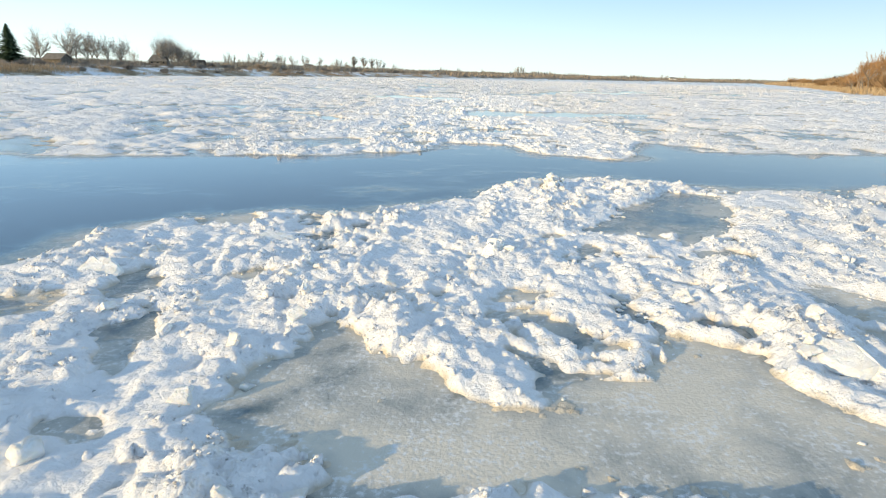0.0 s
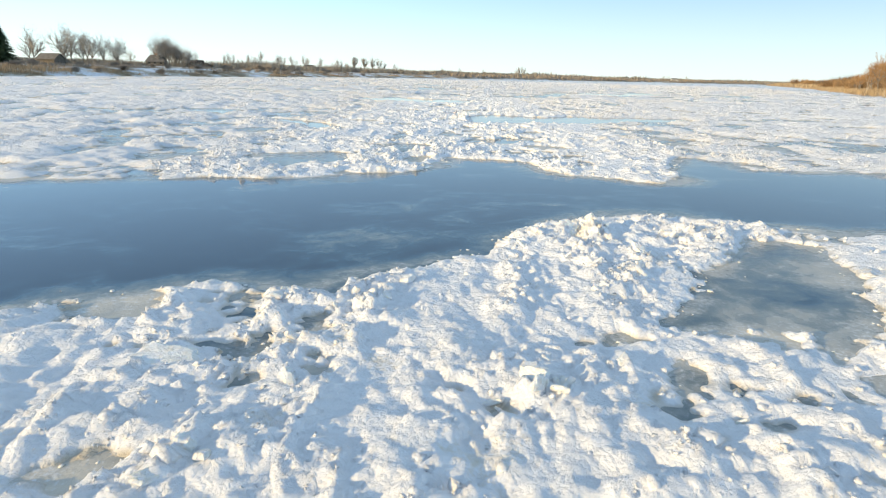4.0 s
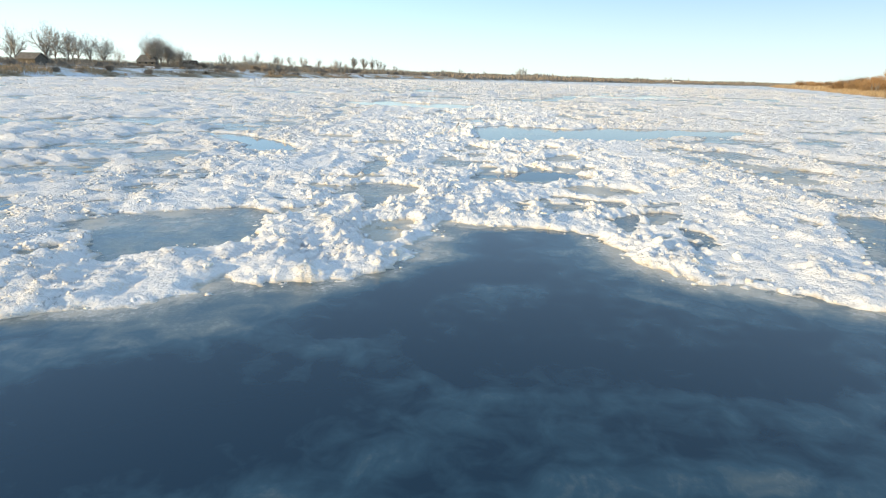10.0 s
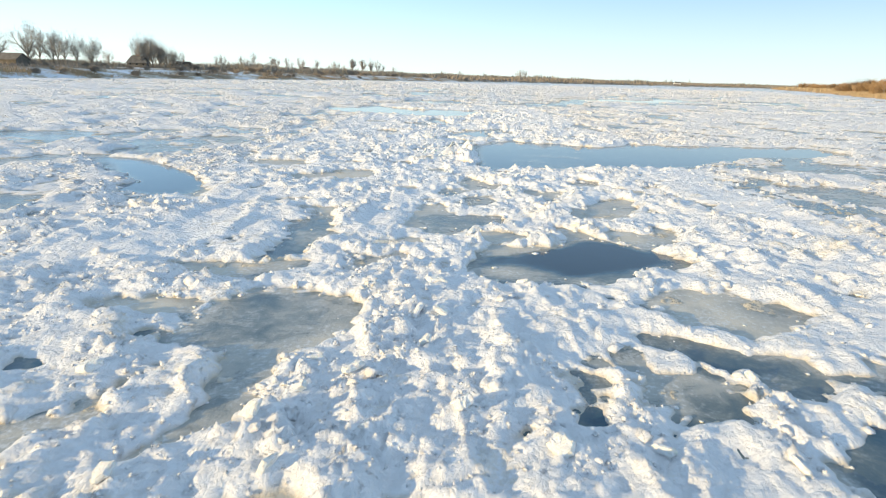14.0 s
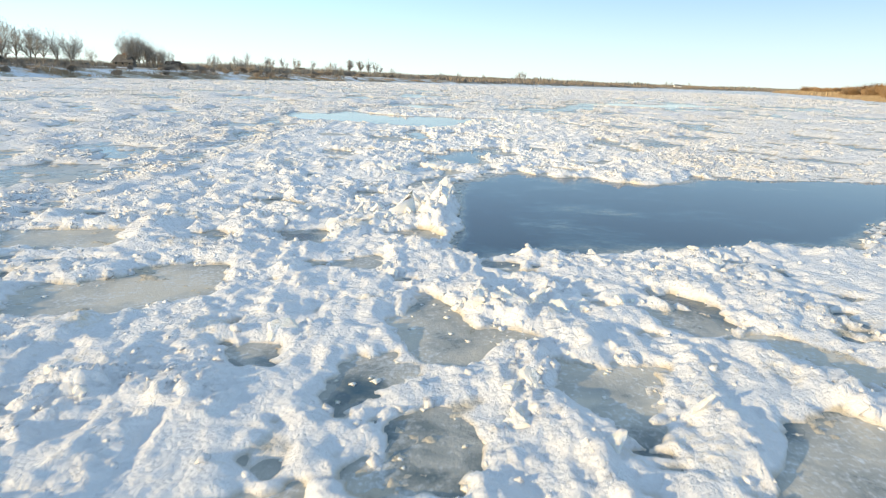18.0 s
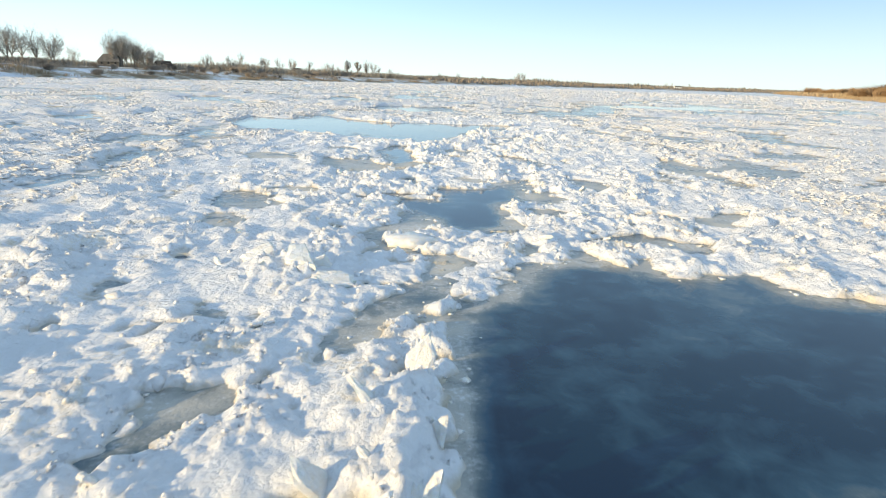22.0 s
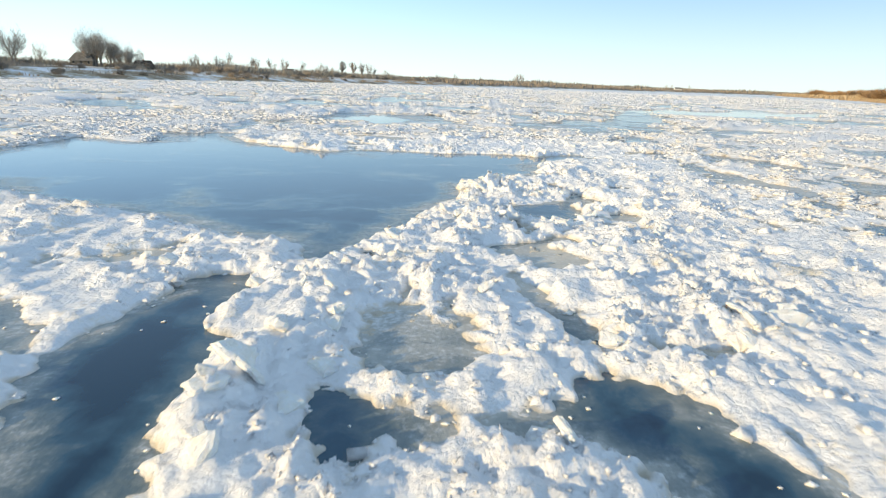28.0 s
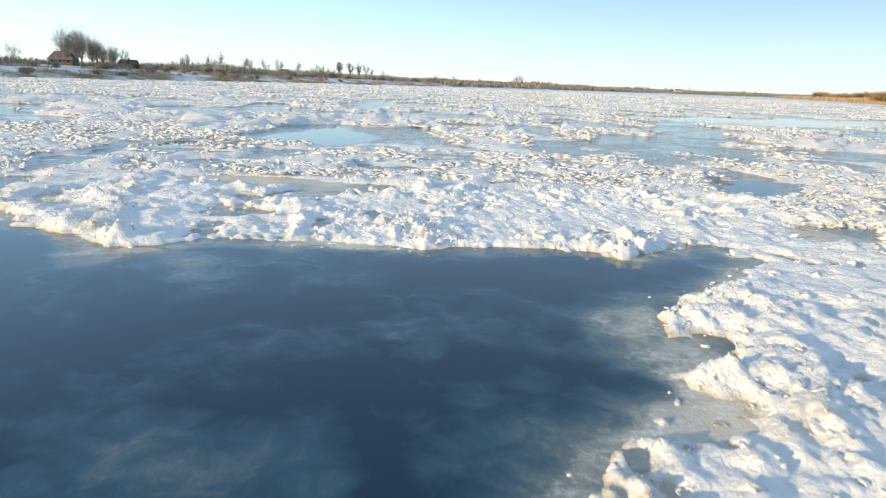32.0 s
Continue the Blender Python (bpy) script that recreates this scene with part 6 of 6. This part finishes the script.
def house(name, x, y, z, turn, length, depth, wall, ridge, wall_mat, roof_mat, label, hip=0.0, windows=3, chimney=True):
    """A gabled or half-hipped house: ridge along its length."""
    ob = new(name)
    a, b = length / 2, depth / 2
    body = box("wall", -a, a, -b, b, -0.8, wall, wall_mat, ob)
    for s in (-1, 1):
        link_mesh("gable", [(s * (a - 0.02), -b, wall), (s * (a - 0.02), b, wall), (s * (a - 0.02 - hip), 0, ridge - 0.15), (s * (a - 0.22), -b, wall), (s * (a - 0.22), b, wall), (s * (a - 0.22 - hip), 0, ridge - 0.15)],
                  [(0, 1, 2), (5, 4, 3), (0, 3, 4, 1), (1, 4, 5, 2), (2, 5, 3, 0)], wall_mat, ob)
    o, t = 0.5, 0.18
    drop = wall - o * (ridge - wall) / b
    v = []
    for lift in (0, t):
        v += [(-a - o, -b - o, drop + lift), (a + o, -b - o, drop + lift), (a + o, b + o, drop + lift), (-a - o, b + o, drop + lift), (-a - o + hip, 0, ridge + lift), (a + o - hip, 0, ridge + lift)]
    f = [(6, 7, 11, 10), (8, 9, 10, 11), (0, 4, 5, 1), (2, 5, 4, 3), (0, 1, 7, 6), (2, 3, 9, 8), (1, 5, 11, 7), (5, 2, 8, 11), (3, 4, 10, 9), (4, 0, 6, 10)]
    link_mesh("roof", v, f, roof_mat, ob)
    for k in range(windows):
        cx = -a + length * (k + 0.5) / windows
        w = new("window")
        w.parent = ob
        w.location = (cx, -b, 1.5)
        box("pane", -0.42, 0.42, -0.03, 0.02, -0.55, 0.55, GLASS, w)
        box("window_frame", -0.52, 0.52, -0.07, -0.032, 0.55, 0.66, WOOD_TRIM, w)
        box("window_sill", -0.56, 0.56, -0.12, -0.032, -0.66, -0.55, WOOD_TRIM, w)
    if chimney:
        box("chimney", -0.35, 0.35, 0.3, 1.0, ridge - 1.2, ridge + 0.9, BRICK, ob)
    ob.matrix_world = pose(x, y, z, 0, 0, turn)
    return tagged(ob, label, "house" if wall > 2.2 else "shed")


house("log_house", -160.4, 342, 4.5, 14, 9.0, 7.5, 2.5, 5.6, LOG_WALL, ROOF, "old weathered log house with a large grey hipped roof", 2.0, 3)
house("small_house", -161.5, 399, 4.4, 20, 8.6, 6.5, 2.3, 4.4, LOG_WALL, DARK_ROOF, "small grey cottage with a dark roof on the bank", 0.8, 3)
house("barn", -145.2, 229, 3.2, -8, 7.0, 5.5, 2.4, 4.2, LOG_WALL, ROOF, "low weathered barn behind bare trees", 0.0, 0, False)
house("black_roofed_shed", -154.6, 684, 4.8, 30, 9, 8, 2.1, 6.2, LOG_WALL, DARK_ROOF, "shed with a steep black roof among brush", 0.5, 0, False)
house("long_shed", -86, 845, 4.6, 5, 22, 8, 2.1, 4.6, LOG_WALL, DARK_ROOF, "long low dark shed near the far bank", 0.5, 0, False)
house("white_house", 552, 1502, 5.0, 0, 16, 9, 3.2, 6.0, PLASTER, ROOF, "small white house far off on the horizon", 1.0, 4, False)


# ---- distance ----
def ridge_line(y, x0, x1, low, high, seed, mat, label):
    n = 160
    xs = np.linspace(x0, x1, n)
    tops = low + (high - low) * (0.5 + 0.5 * fbm(xs / 400.0, xs * 0, 4, seed))
    v, f = [], []
    for x, t in zip(xs, tops):
        v += [(x, y, -5), (x, y + 60, t), (x, y + 500, -5)]
    for k in range(n - 1):
        a = 3 * k
        f += [(a, a + 3, a + 4, a + 1), (a + 1, a + 4, a + 5, a + 2)]
    return tagged(link_mesh("backdrop", v, f, mat), label, "woodland", kind="structure")


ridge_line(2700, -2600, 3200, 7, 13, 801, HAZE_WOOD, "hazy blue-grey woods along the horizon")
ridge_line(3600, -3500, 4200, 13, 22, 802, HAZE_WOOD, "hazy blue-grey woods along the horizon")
